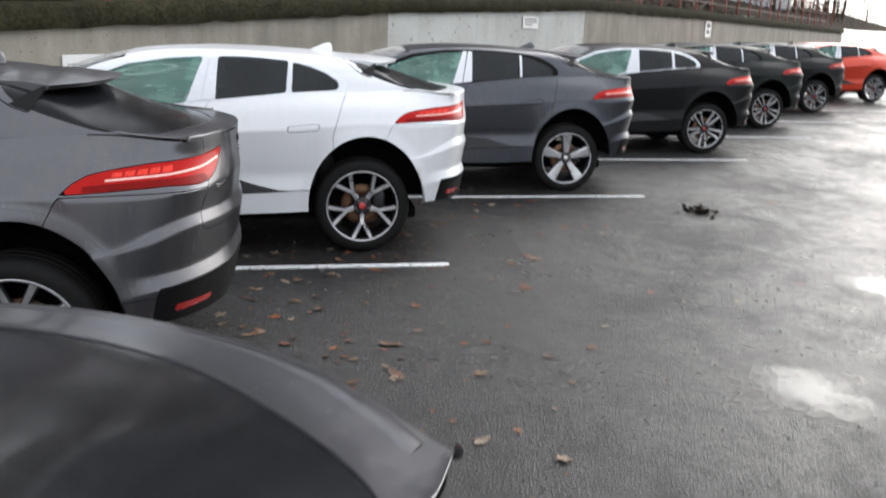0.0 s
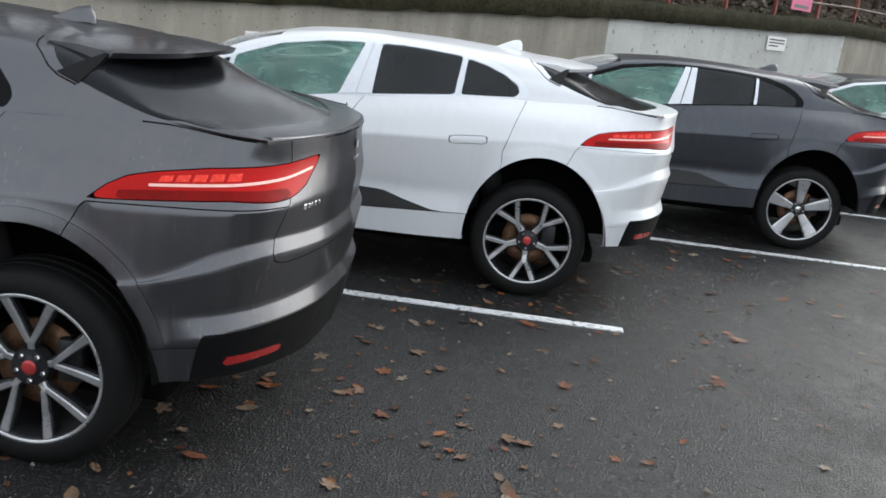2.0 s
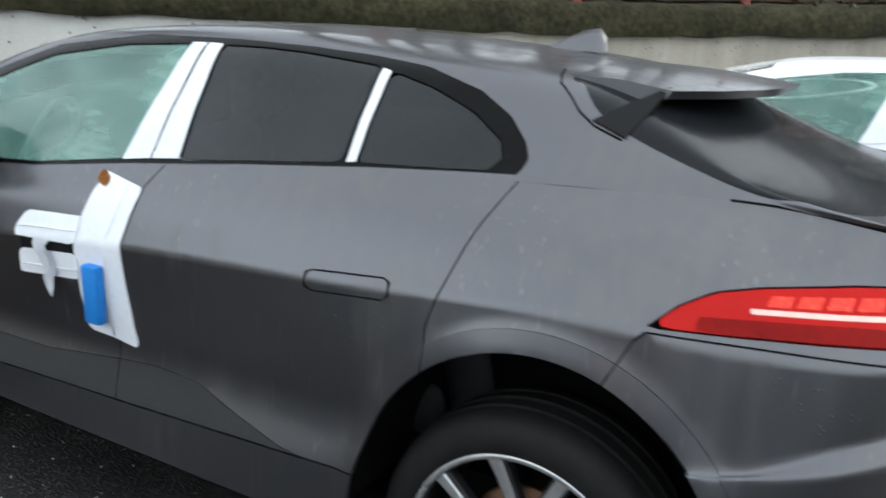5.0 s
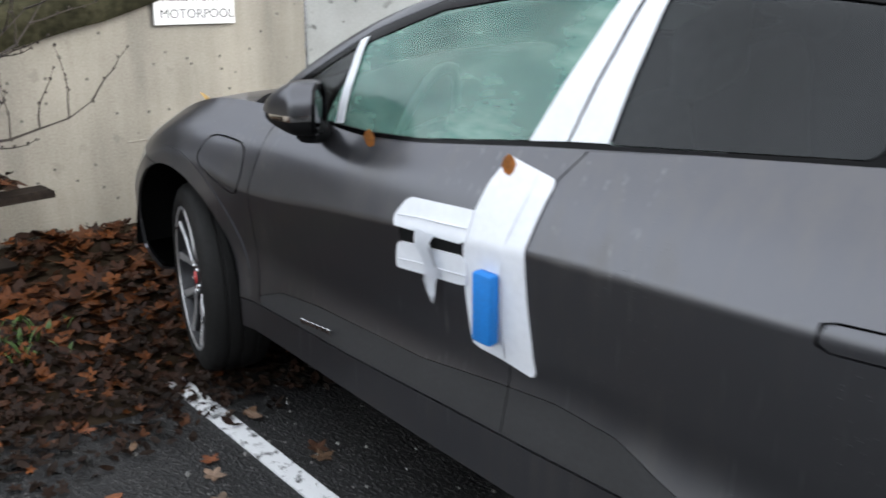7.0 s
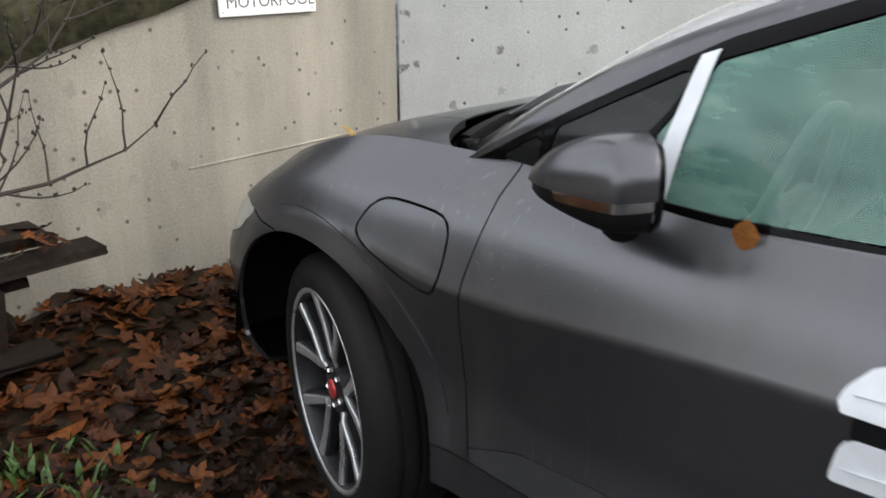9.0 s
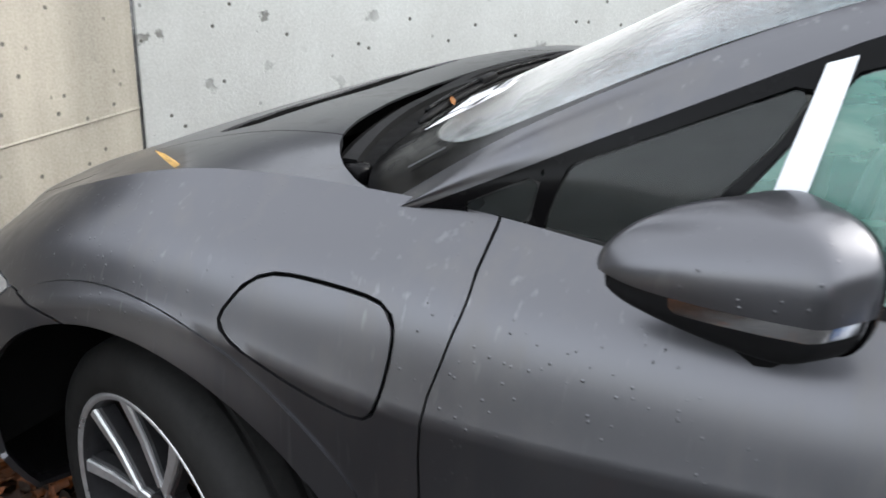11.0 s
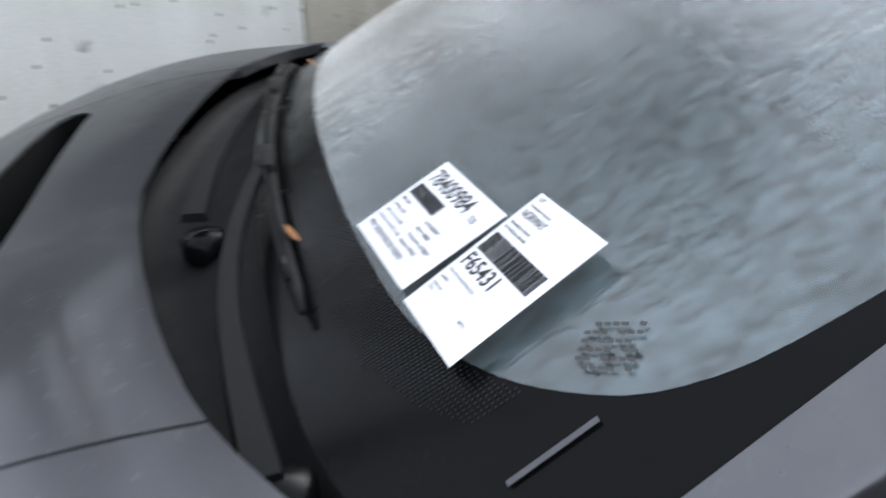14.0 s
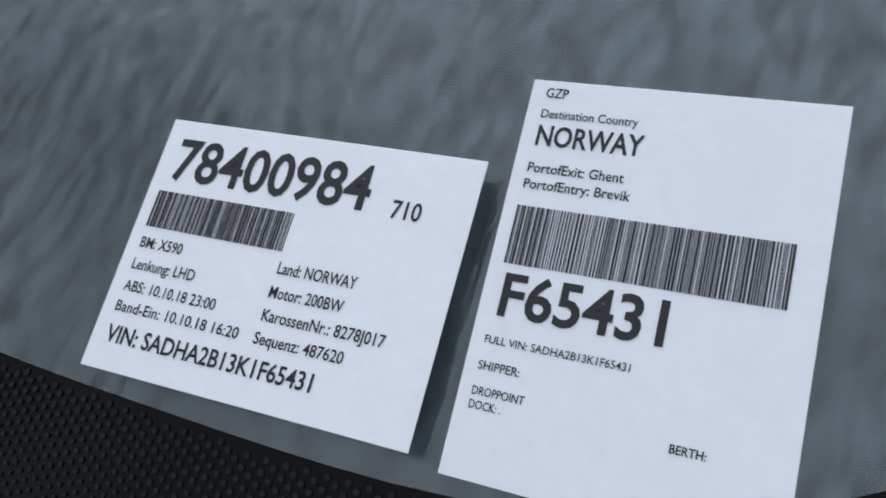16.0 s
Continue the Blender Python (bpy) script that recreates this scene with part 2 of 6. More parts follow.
def concrete(name, lite, dark, streak=.5, spots=.9):
    """Poured concrete: stains that run down, blow holes, fine grain."""
    n = Nodes(name)
    run = n.noise(1.6, 5, .6, n.stretch(2.2, 2.2, .35))
    blot = n.noise(1.1, 5, .6)
    grain = n.noise(90, 3)
    k = n.ramp(n.math("ADD", n.math("MULTIPLY", run, streak), n.math("MULTIPLY", blot, 1 - streak)), (.36, 0), (.64, 1))
    col = n.mix(k, dark, lite)
    xyz = n.node("SeparateXYZ")
    n.put(xyz.inputs[0], n.co)
    flat = n.node("CombineXYZ")
    n.put(flat.inputs[0], n.math("SUBTRACT", xyz.outputs[0], n.math("MULTIPLY", xyz.outputs[1], .5)))
    n.put(flat.inputs[1], xyz.outputs[2])
    v = n.t.nodes.new("ShaderNodeTexVoronoi")
    v.voronoi_dimensions = "2D"
    v.inputs["Scale"].default_value = 7.0
    n.put(v.inputs["Vector"], flat.outputs[0])
    hole = n.ramp(v.outputs["Distance"], (.035, 1), (.075, 0))
    hole = n.math("MULTIPLY", hole, n.ramp(n.noise(5, 2), (.47, 0), (.52, 1)))
    # larger ragged spots
    w = n.t.nodes.new("ShaderNodeTexVoronoi")
    w.voronoi_dimensions = "2D"
    w.inputs["Scale"].default_value = 3.4
    bent = n.node("VectorMath")
    bent.operation = "MULTIPLY_ADD"
    wob = n.node("TexNoise", Scale=22.0, Detail=3.0)
    n.put(wob.inputs["Vector"], n.co)
    n.put(bent.inputs[0], wob.outputs["Color"])
    bent.inputs[1].default_value = (.10, .10, .10)
    n.put(bent.inputs[2], flat.outputs[0])
    n.put(w.inputs["Vector"], bent.outputs[0])
    spot = n.math("MULTIPLY", n.ramp(w.outputs["Distance"], (.05, .9), (.10, 0)), n.ramp(n.noise(2.3, 2), (.45, 0), (.58, spots)))
    hole = n.math("MAXIMUM", hole, spot)
    n.set(Base_Color=n.mix(hole, n.mix(.10, col, n.ramp(grain, (.3, .1), (.7, .8))), (.10, .095, .082)), Roughness=.85)
    n.bump(n.math("SUBTRACT", n.math("MULTIPLY", grain, .25), hole), .5, .01)
    return n.mat


CONCRETE = concrete("beige_concrete", (.36, .325, .265), (.19, .17, .135), .6, .3)
CONCRETE_WHITE = concrete("whitened_concrete", (.60, .61, .58), (.44, .44, .41), .4, .8)
MOSS = plain("mossy_ledge", (.030, .028, .016), .95, 0, .6, 5, .8, spec=.08)
SOIL = plain("leafy_bank_soil", (.026, .018, .011), .95, 0, .5, 3, 1.0, spec=.06)
RUST_RAIL = plain("rusty_red_rail", (.20, .045, .035), .6, .1, .35, 10)
RAIL_BROWN = plain("brown_rail", (.10, .065, .05), .6, .1, .3, 10)
BACKDROP_DARK = plain("dark_backdrop", (.035, .028, .020), .95, 0, .6, 1.5, .6, spec=.05)
BARK_DARK = plain("dark_wet_bark", (.030, .022, .017), .8, 0, .35, 8, .4)
BARK = plain("grey_brown_bark", (.070, .050, .036), .9, 0, .35, 6, .5, spec=.2)
SIGN_WHITE = plain("sign_white", (.78, .78, .77), .4, 0, .04)
SIGN_INK = plain("sign_ink", (.05, .05, .05), .5, 0, .05)



def leaf_mat(name, *colours, rough=.55, spec=.3):
    n = Nodes(name, Specular_IOR_Level=spec)
    g = n.t.nodes.new("ShaderNodeNewGeometry")
    stops = [(k / max(1, len(colours) - 1), c) for k, c in enumerate(colours)]
    col = n.ramp(g.outputs["Random Per Island"], *stops)
    n.set(Base_Color=n.mix(n.ramp(n.noise(60, 3), (.35, 0), (.7, .55)), col, (.02, .012, .007)), Roughness=rough)
    n.bump(n.noise(160, 3), .25, .002)
    return n.mat


LEAF_WET = leaf_mat("wet_maple_leaves", (0.009724, 0.003821, 0.001838), (0.03241, 0.009548, 0.003217), (0.01458, 0.004913, 0.002297), (0.1355, 0.03887, 0.008086), (0.01945, 0.007095, 0.003217), (0.1848, 0.05703, 0.01286), (0.006482, 0.003001, 0.001838), (0.09853, 0.0337, 0.01103), rough=.5, spec=.16)
LEAF_DRY = leaf_mat("dry_leaves", (.075, .036, .018), (.22, .15, .095), (.15, .045, .020), (.30, .24, .175), (.060, .028, .016), (.26, .10, .040), (.20, .055, .022))
LEAF_MULCH = leaf_mat("rotted_leaves", (.007, .004, .003), (.014, .007, .004), (.005, .003, .002), (.030, .012, .006), (.009, .005, .003), (.018, .008, .005), rough=.6, spec=.14)
LEAF_BANK = leaf_mat("bank_litter", (.030, .015, .008), (.085, .045, .022), (.020, .011, .006), (.11, .070, .038), (.040, .020, .010), (.060, .030, .014))
GRASS_WINTER = leaf_mat("winter_grass", (.040, .048, .014), (.080, .066, .028), (.026, .034, .010), (.11, .082, .044))
LEAF_YELLOW = plain("yellow_leaf", (.55, .36, .12), .5, 0, .3, 40)
LEAF_ORANGE = plain("orange_leaf", (.42, .17, .04), .5, 0, .3, 40)
WEED = plain("green_weed", (.05, .095, .018), .55, 0, .4, 20)
OLD_WOOD = plain("weathered_wood", (.017, .012, .009), .85, 0, .5, 9, .8, spec=.15)
FRIT = plain("dotted_glass_print", (.009, .0095, .010), .5, 0, .1, 30, spec=.2)
FRIT_PALE = plain("pale_strip", (.075, .075, .085), .4, 0, .1, 30)
PINK = plain("pink_poster", (.62, .08, .22), .5, 0, .15, 8)
PAPER = plain("label_paper", (.80, .80, .84), .6, 0, .03, 30, .03)
INK = plain("printing_ink", (.012, .012, .014), .6, 0, .05)
BLUE_FOAM = plain("blue_foam", (.012, .20, .62), .65, 0, .10, 30, .2)
FACADE = plain("pale_facade", (.42, .43, .44), .8, 0, .1, 2)
MUD = plain("sodden_mud", (.010, .007, .005), .95, 0, .4, 20, 1.0, spec=.05)
GRIT = plain("loose_stones", (.19, .185, .175), .7, 0, .4, 20)


def water():
    n = Nodes("puddle_water", Base_Color=(.012, .012, .012, 1), Roughness=.20)
    far = n.node("VectorMath")
    far.operation = "LENGTH"
    n.put(far.inputs[0], n.co)
    edge = n.math("SUBTRACT", n.noise(9, 6, .65), n.math("MULTIPLY", far.outputs["Value"], 1.5))
    n.set(Alpha=n.ramp(edge, (.05, 0), (.40, .8)))
    n.bump(n.noise(60, 3), .15, .002)
    return n.mat


WATER = water()
GLASS_FAR = plain("far_window_glass", (.03, .035, .04), .1, 0, .2)


def lit_window():
    n = Nodes("lit_window")
    n.set(Base_Color=(.6, .5, .3, 1), Emission_Color=(1.0, .72, .38, 1), Emission_Strength=1.6)
    return n.mat


WINDOW_LIT = lit_window()

# ---------------------------------------------------------------- tools
def part(name, bm, material, parent, label=""):
    """Links a bmesh as one mesh object under a thing or a part."""
    me = bpy.data.meshes.new(name)
    bm.to_mesh(me)
    bm.free()
    ob = new(name, me)
    me.materials.append(material)
    if parent is not None:
        ob.parent = parent
    if label:
        tagged(ob, label)
    return ob


def thing(name, label, category, group="", kind=""):
    return tagged(new(name), label, category, group, kind)


def smooth(bm, angle=35):
    for f in bm.faces:
        f.smooth = True
    lim = radians(angle)
    for e in bm.edges:
        if len(e.link_faces) == 2:
            e.smooth = e.calc_face_angle(0) < lim
    return bm


def box(bm, size, m=None, bevel=0.0, seg=2):
    """Adds a box with bevelled edges to bm."""
    r = bmesh.ops.create_cube(bm, size=1, matrix=(m or Matrix()) @ Matrix.Diagonal((*size, 1)))
    if bevel:
        vs = set(r["verts"])
        es = [e for e in bm.edges if e.verts[0] in vs and e.verts[1] in vs]
        bmesh.ops.bevel(bm, geom=es, offset=bevel, segments=seg, affect="EDGES", profile=0.5)
    return bm


def tube(bm, pts, radii, sides=8, caps=True):
    """Adds a swept tube through pts to bm."""
    pts = [Vector(p) for p in pts]
    rings, n = [], None
    for i, p in enumerate(pts):
        d = (pts[min(i + 1, len(pts) - 1)] - pts[max(i - 1, 0)]).normalized()
        n = d.orthogonal().normalized() if n is None else (n - d * n.dot(d)).normalized()
        b = d.cross(n)
        r = radii[i] if hasattr(radii, "__len__") else radii
        rings.append([bm.verts.new(p + r * (math.cos(a) * n + math.sin(a) * b)) for a in (2 * math.pi * k / sides for k in range(sides))])
    for a, c in zip(rings, rings[1:]):
        for k in range(sides):
            bm.faces.new((a[k], a[(k + 1) % sides], c[(k + 1) % sides], c[k]))
    if caps:
        bm.faces.new(rings[0][::-1])
        bm.faces.new(rings[-1])
    return bm


def lathe(bm, profile, sides=64, m=None, closed=False):
    """Adds a surface turned round the local x axis; profile rows are (x, r)."""
    m = m or Matrix()
    rings = []
    for x, r in profile:
        rings.append([bm.verts.new(m @ Vector((x, r * math.cos(2 * math.pi * k / sides), r * math.sin(2 * math.pi * k / sides)))) for k in range(sides)])
    pairs = list(zip(rings, rings[1:])) + ([(rings[-1], rings[0])] if closed else [])
    for a, c in pairs:
        for k in range(sides):
            bm.faces.new((a[k], a[(k + 1) % sides], c[(k + 1) % sides], c[k]))
    return rings


def prism(bm, outline, depth, m=None, bevel=0.0):
    """Adds a plate: outline in local x, y, thickness along local z."""
    m = m or Matrix()
    lo = [bm.verts.new(m @ Vector((x, y, 0))) for x, y in outline]
    hi = [bm.verts.new(m @ Vector((x, y, depth))) for x, y in outline]
    fs = [bm.faces.new(lo[::-1]), bm.faces.new(hi)]
    n = len(lo)
    for k in range(n):
        fs.append(bm.faces.new((lo[k], lo[(k + 1) % n], hi[(k + 1) % n], hi[k])))
    if bevel:
        bmesh.ops.bevel(bm, geom=list(fs[1].edges), offset=bevel, segments=2, affect="EDGES", profile=0.5)
    return bm


# ---------------------------------------------------------------- surfaces
def spline(t, P, x, creases=()):
    """Smooth curve through the rows P at the parameters t, read at x; creased at the indices named."""
    t, P, x = np.asarray(t, float), np.asarray(P, float), np.asarray(x, float)
    n = len(t)
    h = np.diff(t)
    sl = np.diff(P, axis=0) / h.reshape((-1,) + (1,) * (P.ndim - 1))
    lo, hi = np.zeros_like(P), np.zeros_like(P)
    for i in range(n):
        if i == 0 or i == n - 1 or i in creases:
            lo[i] = sl[max(i - 1, 0)]
            hi[i] = sl[min(i, n - 2)]
        else:
            lo[i] = hi[i] = (sl[i - 1] * h[i] + sl[i] * h[i - 1]) / (h[i] + h[i - 1])
    k = np.clip(np.searchsorted(t, x, side="right") - 1, 0, n - 2)
    d = (1,) * (P.ndim - 1)
    s = ((x - t[k]) / h[k]).reshape((-1,) + d)
    hh = h[k].reshape((-1,) + d)
    return ((1 + 2 * s) * (1 - s) ** 2 * P[k] + s * (1 - s) ** 2 * hh * hi[k] + s * s * (3 - 2 * s) * P[k + 1] + s * s * (s - 1) * hh * lo[k + 1])


class Sheet:
    """A piece of surface: rows of x, y, z, normal, two own coordinates; and faces."""

    def __init__(self, rows, faces):
        self.rows, self.faces = rows, faces

    @staticmethod
    def grid(G, p, q):
        n, m, _ = G.shape
        du, dv = np.gradient(G, axis=0), np.gradient(G, axis=1)
        N = np.cross(du, dv)
        L = np.linalg.norm(N, axis=2, keepdims=True)
        N = N / np.maximum(L, 1e-9)
        rows = np.concatenate([G, N, p[..., None], q[..., None]], 2).reshape(-1, 8)
        faces = [(i * m + j, (i + 1) * m + j, (i + 1) * m + j + 1, i * m + j + 1) for i in range(n - 1) for j in range(m - 1)]
        return Sheet(rows, faces)

    def flip(self):
        r = self.rows.copy()
        r[:, 3:6] *= -1
        return Sheet(r, [f[::-1] for f in self.faces])

    def mirror(self):
        r = self.rows.copy()
        r[:, [0, 3]] *= -1
        return Sheet(r, [f[::-1] for f in self.faces])

    def split(self, f):
        """Cuts along f = 0: the piece where f < 0, and the rest."""
        v = f(self.rows) if callable(f) else f
        v = np.where(np.abs(v) < 1e-6, 1e-6, v)
        rows, cut, ins, out = list(self.rows), {}, [], []

        def mid(a, b):
            key = (a, b) if a < b else (b, a)
            if key not in cut:
                s = v[a] / (v[a] - v[b])
                rows.append(self.rows[a] * (1 - s) + self.rows[b] * s)
                cut[key] = len(rows) - 1
            return cut[key]

        neg = v < 0
        for fc in self.faces:
            c = sum(neg[i] for i in fc)
            if c == len(fc):
                ins.append(fc)
            elif c == 0:
                out.append(fc)
            else:
                a, b = [], []
                for i, j in zip(fc, fc[1:] + fc[:1]):
                    (a if neg[i] else b).append(i)
                    if neg[i] != neg[j]:
                        k = mid(i, j)
                        a.append(k)
                        b.append(k)
                if len(a) > 2:
                    ins.append(tuple(a))
                if len(b) > 2:
                    out.append(tuple(b))
        rows = np.array(rows)
        return Sheet(rows, ins).tidy(), Sheet(rows, out).tidy()

    def tidy(self):
        used = sorted({i for f in self.faces for i in f})
        new_of = {o: k for k, o in enumerate(used)}
        return Sheet(self.rows[used] if used else np.zeros((0, 8)), [tuple(new_of[i] for i in f) for f in self.faces])

    def inside(self, f):
        return self.split(f)[0]

    def outside(self, f):
        return self.split(f)[1]

    def shift(self, d):
        r = self.rows.copy()
        r[:, :3] += d * r[:, 3:6]
        return Sheet(r, self.faces)

    def __add__(self, other):
        rows, faces = np.concatenate([self.rows, other.rows]), self.faces + [tuple(i + len(self.rows) for i in f) for f in other.faces]
        keys, to = {}, []
        for k, r in enumerate(np.round(rows[:, :3], 5)):
            key = tuple(r + 0.0)
            to.append(keys.setdefault(key, k))
        out = []
        for f in faces:
            g = []
            for i in f:
                if to[i] not in g:
                    g.append(to[i])
            if len(g) > 2:
                out.append(tuple(g))
        return Sheet(rows, out).tidy()

    def both(self):
        return self + self.mirror()

    def bm(self, thick=0.012, sharp=40):
        """A bmesh with an edge turned inwards all round."""
        bm = bmesh.new()
        vs = [bm.verts.new(r[:3]) for r in self.rows]
        for f in self.faces:
            try:
                bm.faces.new([vs[i] for i in f])
            except ValueError:
                pass
        bmesh.ops.dissolve_degenerate(bm, dist=1e-5, edges=bm.edges)
        vs = list(bm.verts)
        bmesh.ops.remove_doubles(bm, verts=vs, dist=2e-5)
        for f in bm.faces:
            f.smooth = True
        lim = radians(sharp)
        for e in bm.edges:
            if len(e.link_faces) == 2:
                e.smooth = e.calc_face_angle(0) < lim
        if thick:
            bm.normal_update()
            rim = [e for e in bm.edges if len(e.link_faces) == 1]
            inner = {}
            for e in rim:
                for v in e.verts:
                    if v not in inner:
                        inner[v] = bm.verts.new(v.co - thick * v.normal)
            for e in rim:
                f = e.link_faces[0]
                a, b = e.verts
                ls = [l.vert for l in f.loops]
                i = ls.index(a)
                if ls[(i + 1) % len(ls)] != b:
                    a, b = b, a
                nf = bm.faces.new((b, a, inner[a], inner[b]))
                nf.smooth = True
                e.smooth = False
        return bm


def sdf(P, poly, rnd=0.0):
    """Distance from the points P to a closed outline, negative inside; rnd rounds its corners."""
    poly = np.asarray(poly, float)
    P = np.asarray(P, float)
    d = np.full(len(P), 1e9)
    inside = np.zeros(len(P), bool)
    n = len(poly)
    for i in range(n):
        a, b = poly[i], poly[(i + 1) % n]
        e, w = b - a, P - a
        t = np.clip((w @ e) / max(e @ e, 1e-12), 0, 1)
        d = np.minimum(d, ((w - t[:, None] * e) ** 2).sum(1))
        c = (a[1] > P[:, 1]) != (b[1] > P[:, 1])
        with np.errstate(divide="ignore", invalid="ignore"):
            xx = a[0] + (P[:, 1] - a[1]) * (b[0] - a[0]) / (b[1] - a[1] if b[1] != a[1] else 1e-12)
        inside ^= c & (P[:, 0] < xx)
    d = np.sqrt(d)
    return np.where(inside, -d, d) - rnd


def curve_poly(pts, n=10, closed=True):
    """A smooth closed outline through pts."""
    pts = np.asarray(pts, float)
    if closed:
        q = np.concatenate([pts[-2:], pts, pts[:3]])
        x = np.linspace(2, 2 + len(pts), n * len(pts), endpoint=False)
    else:
        q, x = pts, np.linspace(0, len(pts) - 1, n * (len(pts) - 1) + 1)
    return spline(np.arange(len(q)), q, x)


# ---------------------------------------------------------------- body of the car
# Lines along the body, from the middle of the nose round the flank to the middle of the tail:
# half width, length from the rear axle (nose positive), height.
TUCK = [(0, 3.70, .24), (.43, 3.64, .24), (.72, 3.40, .25), (.80, 3.22, .27), (.81, 2.99, .30), (.80, 2.5, .29), (.80, 1.9, .28), (.81, 1.2, .29), (.83, .5, .33), (.82, 0, .36), (.80, -.38, .38), (.70, -.60, .38), (.42, -.74, .36), (0, -.78, .34)]
FOOT = [(0, 3.76, .27), (.45, 3.70, .27), (.82, 3.45, .28), (.925, 3.25, .30), (.94, 2.99, .33), (.93, 2.5, .335), (.935, 1.9, .33), (.945, 1.2, .335), (.96, .5, .355), (.955, 0, .40), (.935, -.40, .42), (.80, -.68, .42), (.45, -.86, .40), (0, -.90, .38)]
SILL = [(0, 3.81, 0.36), (0.45, 3.75, 0.36), (0.86, 3.53, 0.38), (0.94, 3.27, 0.42), (0.955, 2.99, 0.46), (0.935, 2.5, 0.445), (0.94, 1.9, 0.455), (0.945, 1.2, 0.482), (0.96, 0.5, 0.522), (0.96, 0, 0.55), (0.945, -0.4, 0.555), (0.822, -0.718, 0.605), (0.450, -0.902, 0.603), (0, -0.952, 0.605)]
LOW = [(0, 3.82, 0.47), (0.45, 3.77, 0.47), (0.87, 3.55, 0.49), (0.95, 3.27, 0.54), (0.965, 2.99, 0.6), (0.922, 2.5, 0.6), (0.908, 1.9, 0.6), (0.91, 1.2, 0.62), (0.935, 0.5, 0.64), (0.962, 0, 0.68), (0.945, -0.4, 0.66), (0.786, -0.712, 0.668), (0.424, -0.882, 0.668), (0, -0.932, 0.668)]
BULGE = [(0, 3.83, 0.55), (0.45, 3.78, 0.55), (0.875, 3.56, 0.57), (0.955, 3.27, 0.62), (0.97, 2.99, 0.69), (0.929, 2.5, 0.69), (0.916, 1.9, 0.7), (0.919, 1.2, 0.72), (0.942, 0.5, 0.745), (0.966, 0, 0.77), (0.930, -0.42, 0.772), (0.790, -0.757, 0.862), (0.425, -0.916, 0.858), (0, -0.962, 0.853)]
WAIST = [(0, 3.83, 0.62), (0.44, 3.77, 0.62), (0.87, 3.56, 0.65), (0.957, 3.27, 0.71), (0.972, 2.99, 0.78), (0.938, 2.5, 0.765), (0.927, 1.9, 0.8), (0.93, 1.2, 0.835), (0.951, 0.5, 0.87), (0.965, 0, 0.9), (0.918, -0.41, 0.80), (0.764, -0.747, 0.915), (0.403, -0.899, 0.910), (0, -0.945, 0.907)]
CREASE = [(0, 3.82, 0.68), (0.43, 3.76, 0.68), (0.845, 3.55, 0.73), (0.95, 3.26, 0.81), (0.962, 2.99, 0.885), (0.946, 2.5, 0.84), (0.939, 1.9, 0.893), (0.941, 1.2, 0.955), (0.956, 0.5, 1), (0.945, 0, 1.04), (0.890, -0.4, 1.03), (0.764, -0.768, 1.03), (0.406, -0.914, 1.04), (0, -0.958, 1.04)]
SHOULDER = [(0, 3.81, 0.73), (0.42, 3.74, 0.735), (0.80, 3.54, 0.80), (0.895, 3.27, 0.905), (0.91, 2.99, 0.985), (0.893, 2.5, 1.005), (0.9, 1.9, 1.02), (0.893, 1.2, 1.078), (0.888, 0.5, 1.148), (0.868, 0, 1.168), (0.8, -0.4, 1.163), (0.665, -0.745, 1.153), (0.36, -0.9, 1.168), (0, -0.95, 1.173)]
BELT = [(0, 3.78, 0.77), (0.42, 3.72, 0.81), (0.705, 3.49, 0.872), (0.79, 3.24, 0.985), (0.8, 2.99, 1.065), (0.79, 2.55, 1.1), (0.845, 1.9, 1.095), (0.835, 1.2, 1.178), (0.8, 0.5, 1.254), (0.745, 0, 1.272), (0.685, -0.4, 1.282), (0.645, -0.735, 1.252), (0.35, -0.9, 1.259), (0, -0.95, 1.262)]
AXLES, HUB = (0.0, 2.99), 0.38
ARCHES = ((-.03, .40, .458, .548), (2.985, .39, .44, .45))  # middle, height, half length, half height


def arch(r, k, grow=0.0):
    """Distance outside a wheel arch."""
    y0, z0, a, b = ARCHES[k]
    q = np.hypot((r[:, 1] - y0) / (a + grow), (r[:, 2] - z0) / (b + grow))
    return np.where(np.abs(r[:, 0]) > .5, (q - 1) * .5 * (a + b), 9.0)


def lower_shell(nu=250, nv=73):
    lines = np.array([TUCK, FOOT, SILL, LOW, BULGE, WAIST, CREASE, SHOULDER, BELT], float)
    mid = lines[5]
    t = np.concatenate([[0], np.cumsum(np.linalg.norm(np.diff(mid, axis=0), axis=1))])
    s_all = t[-1] - t
    u = np.linspace(0, t[-1], nu)
    along = np.stack([spline(t, l, u) for l in lines], 1)
    v = np.linspace(0, 8, nv)
    G = np.stack([spline(np.arange(9), a, v, creases=(1, 2, 6)) for a in along], 0)
    # pressed ledges across the tail
    H = np.stack([spline(np.arange(9), a, v, creases=(1, 2, 3, 4, 5, 6)) for a in along], 0)
    f = np.clip((-.40 - G[:, :, 1:2]) / .22, 0, 1)
    G = G * (1 - f) + H * f
    G[:, :, 0] *= -1
    G[0, :, 0] = G[-1, :, 0] = 0
    # flared lip round the wheel openings
    for k in range(2):
        d = arch(G.reshape(-1, 3), k).reshape(G.shape[:2])
        G[:, :, 0] -= .011 * np.clip(1 - d / .062, 0, 1) * (d < .062)
    s = np.repeat((t[-1] - u)[:, None], nv, 1)
    sh = Sheet.grid(G, s, G[:, :, 2])
    return sh, (t, s_all, mid)


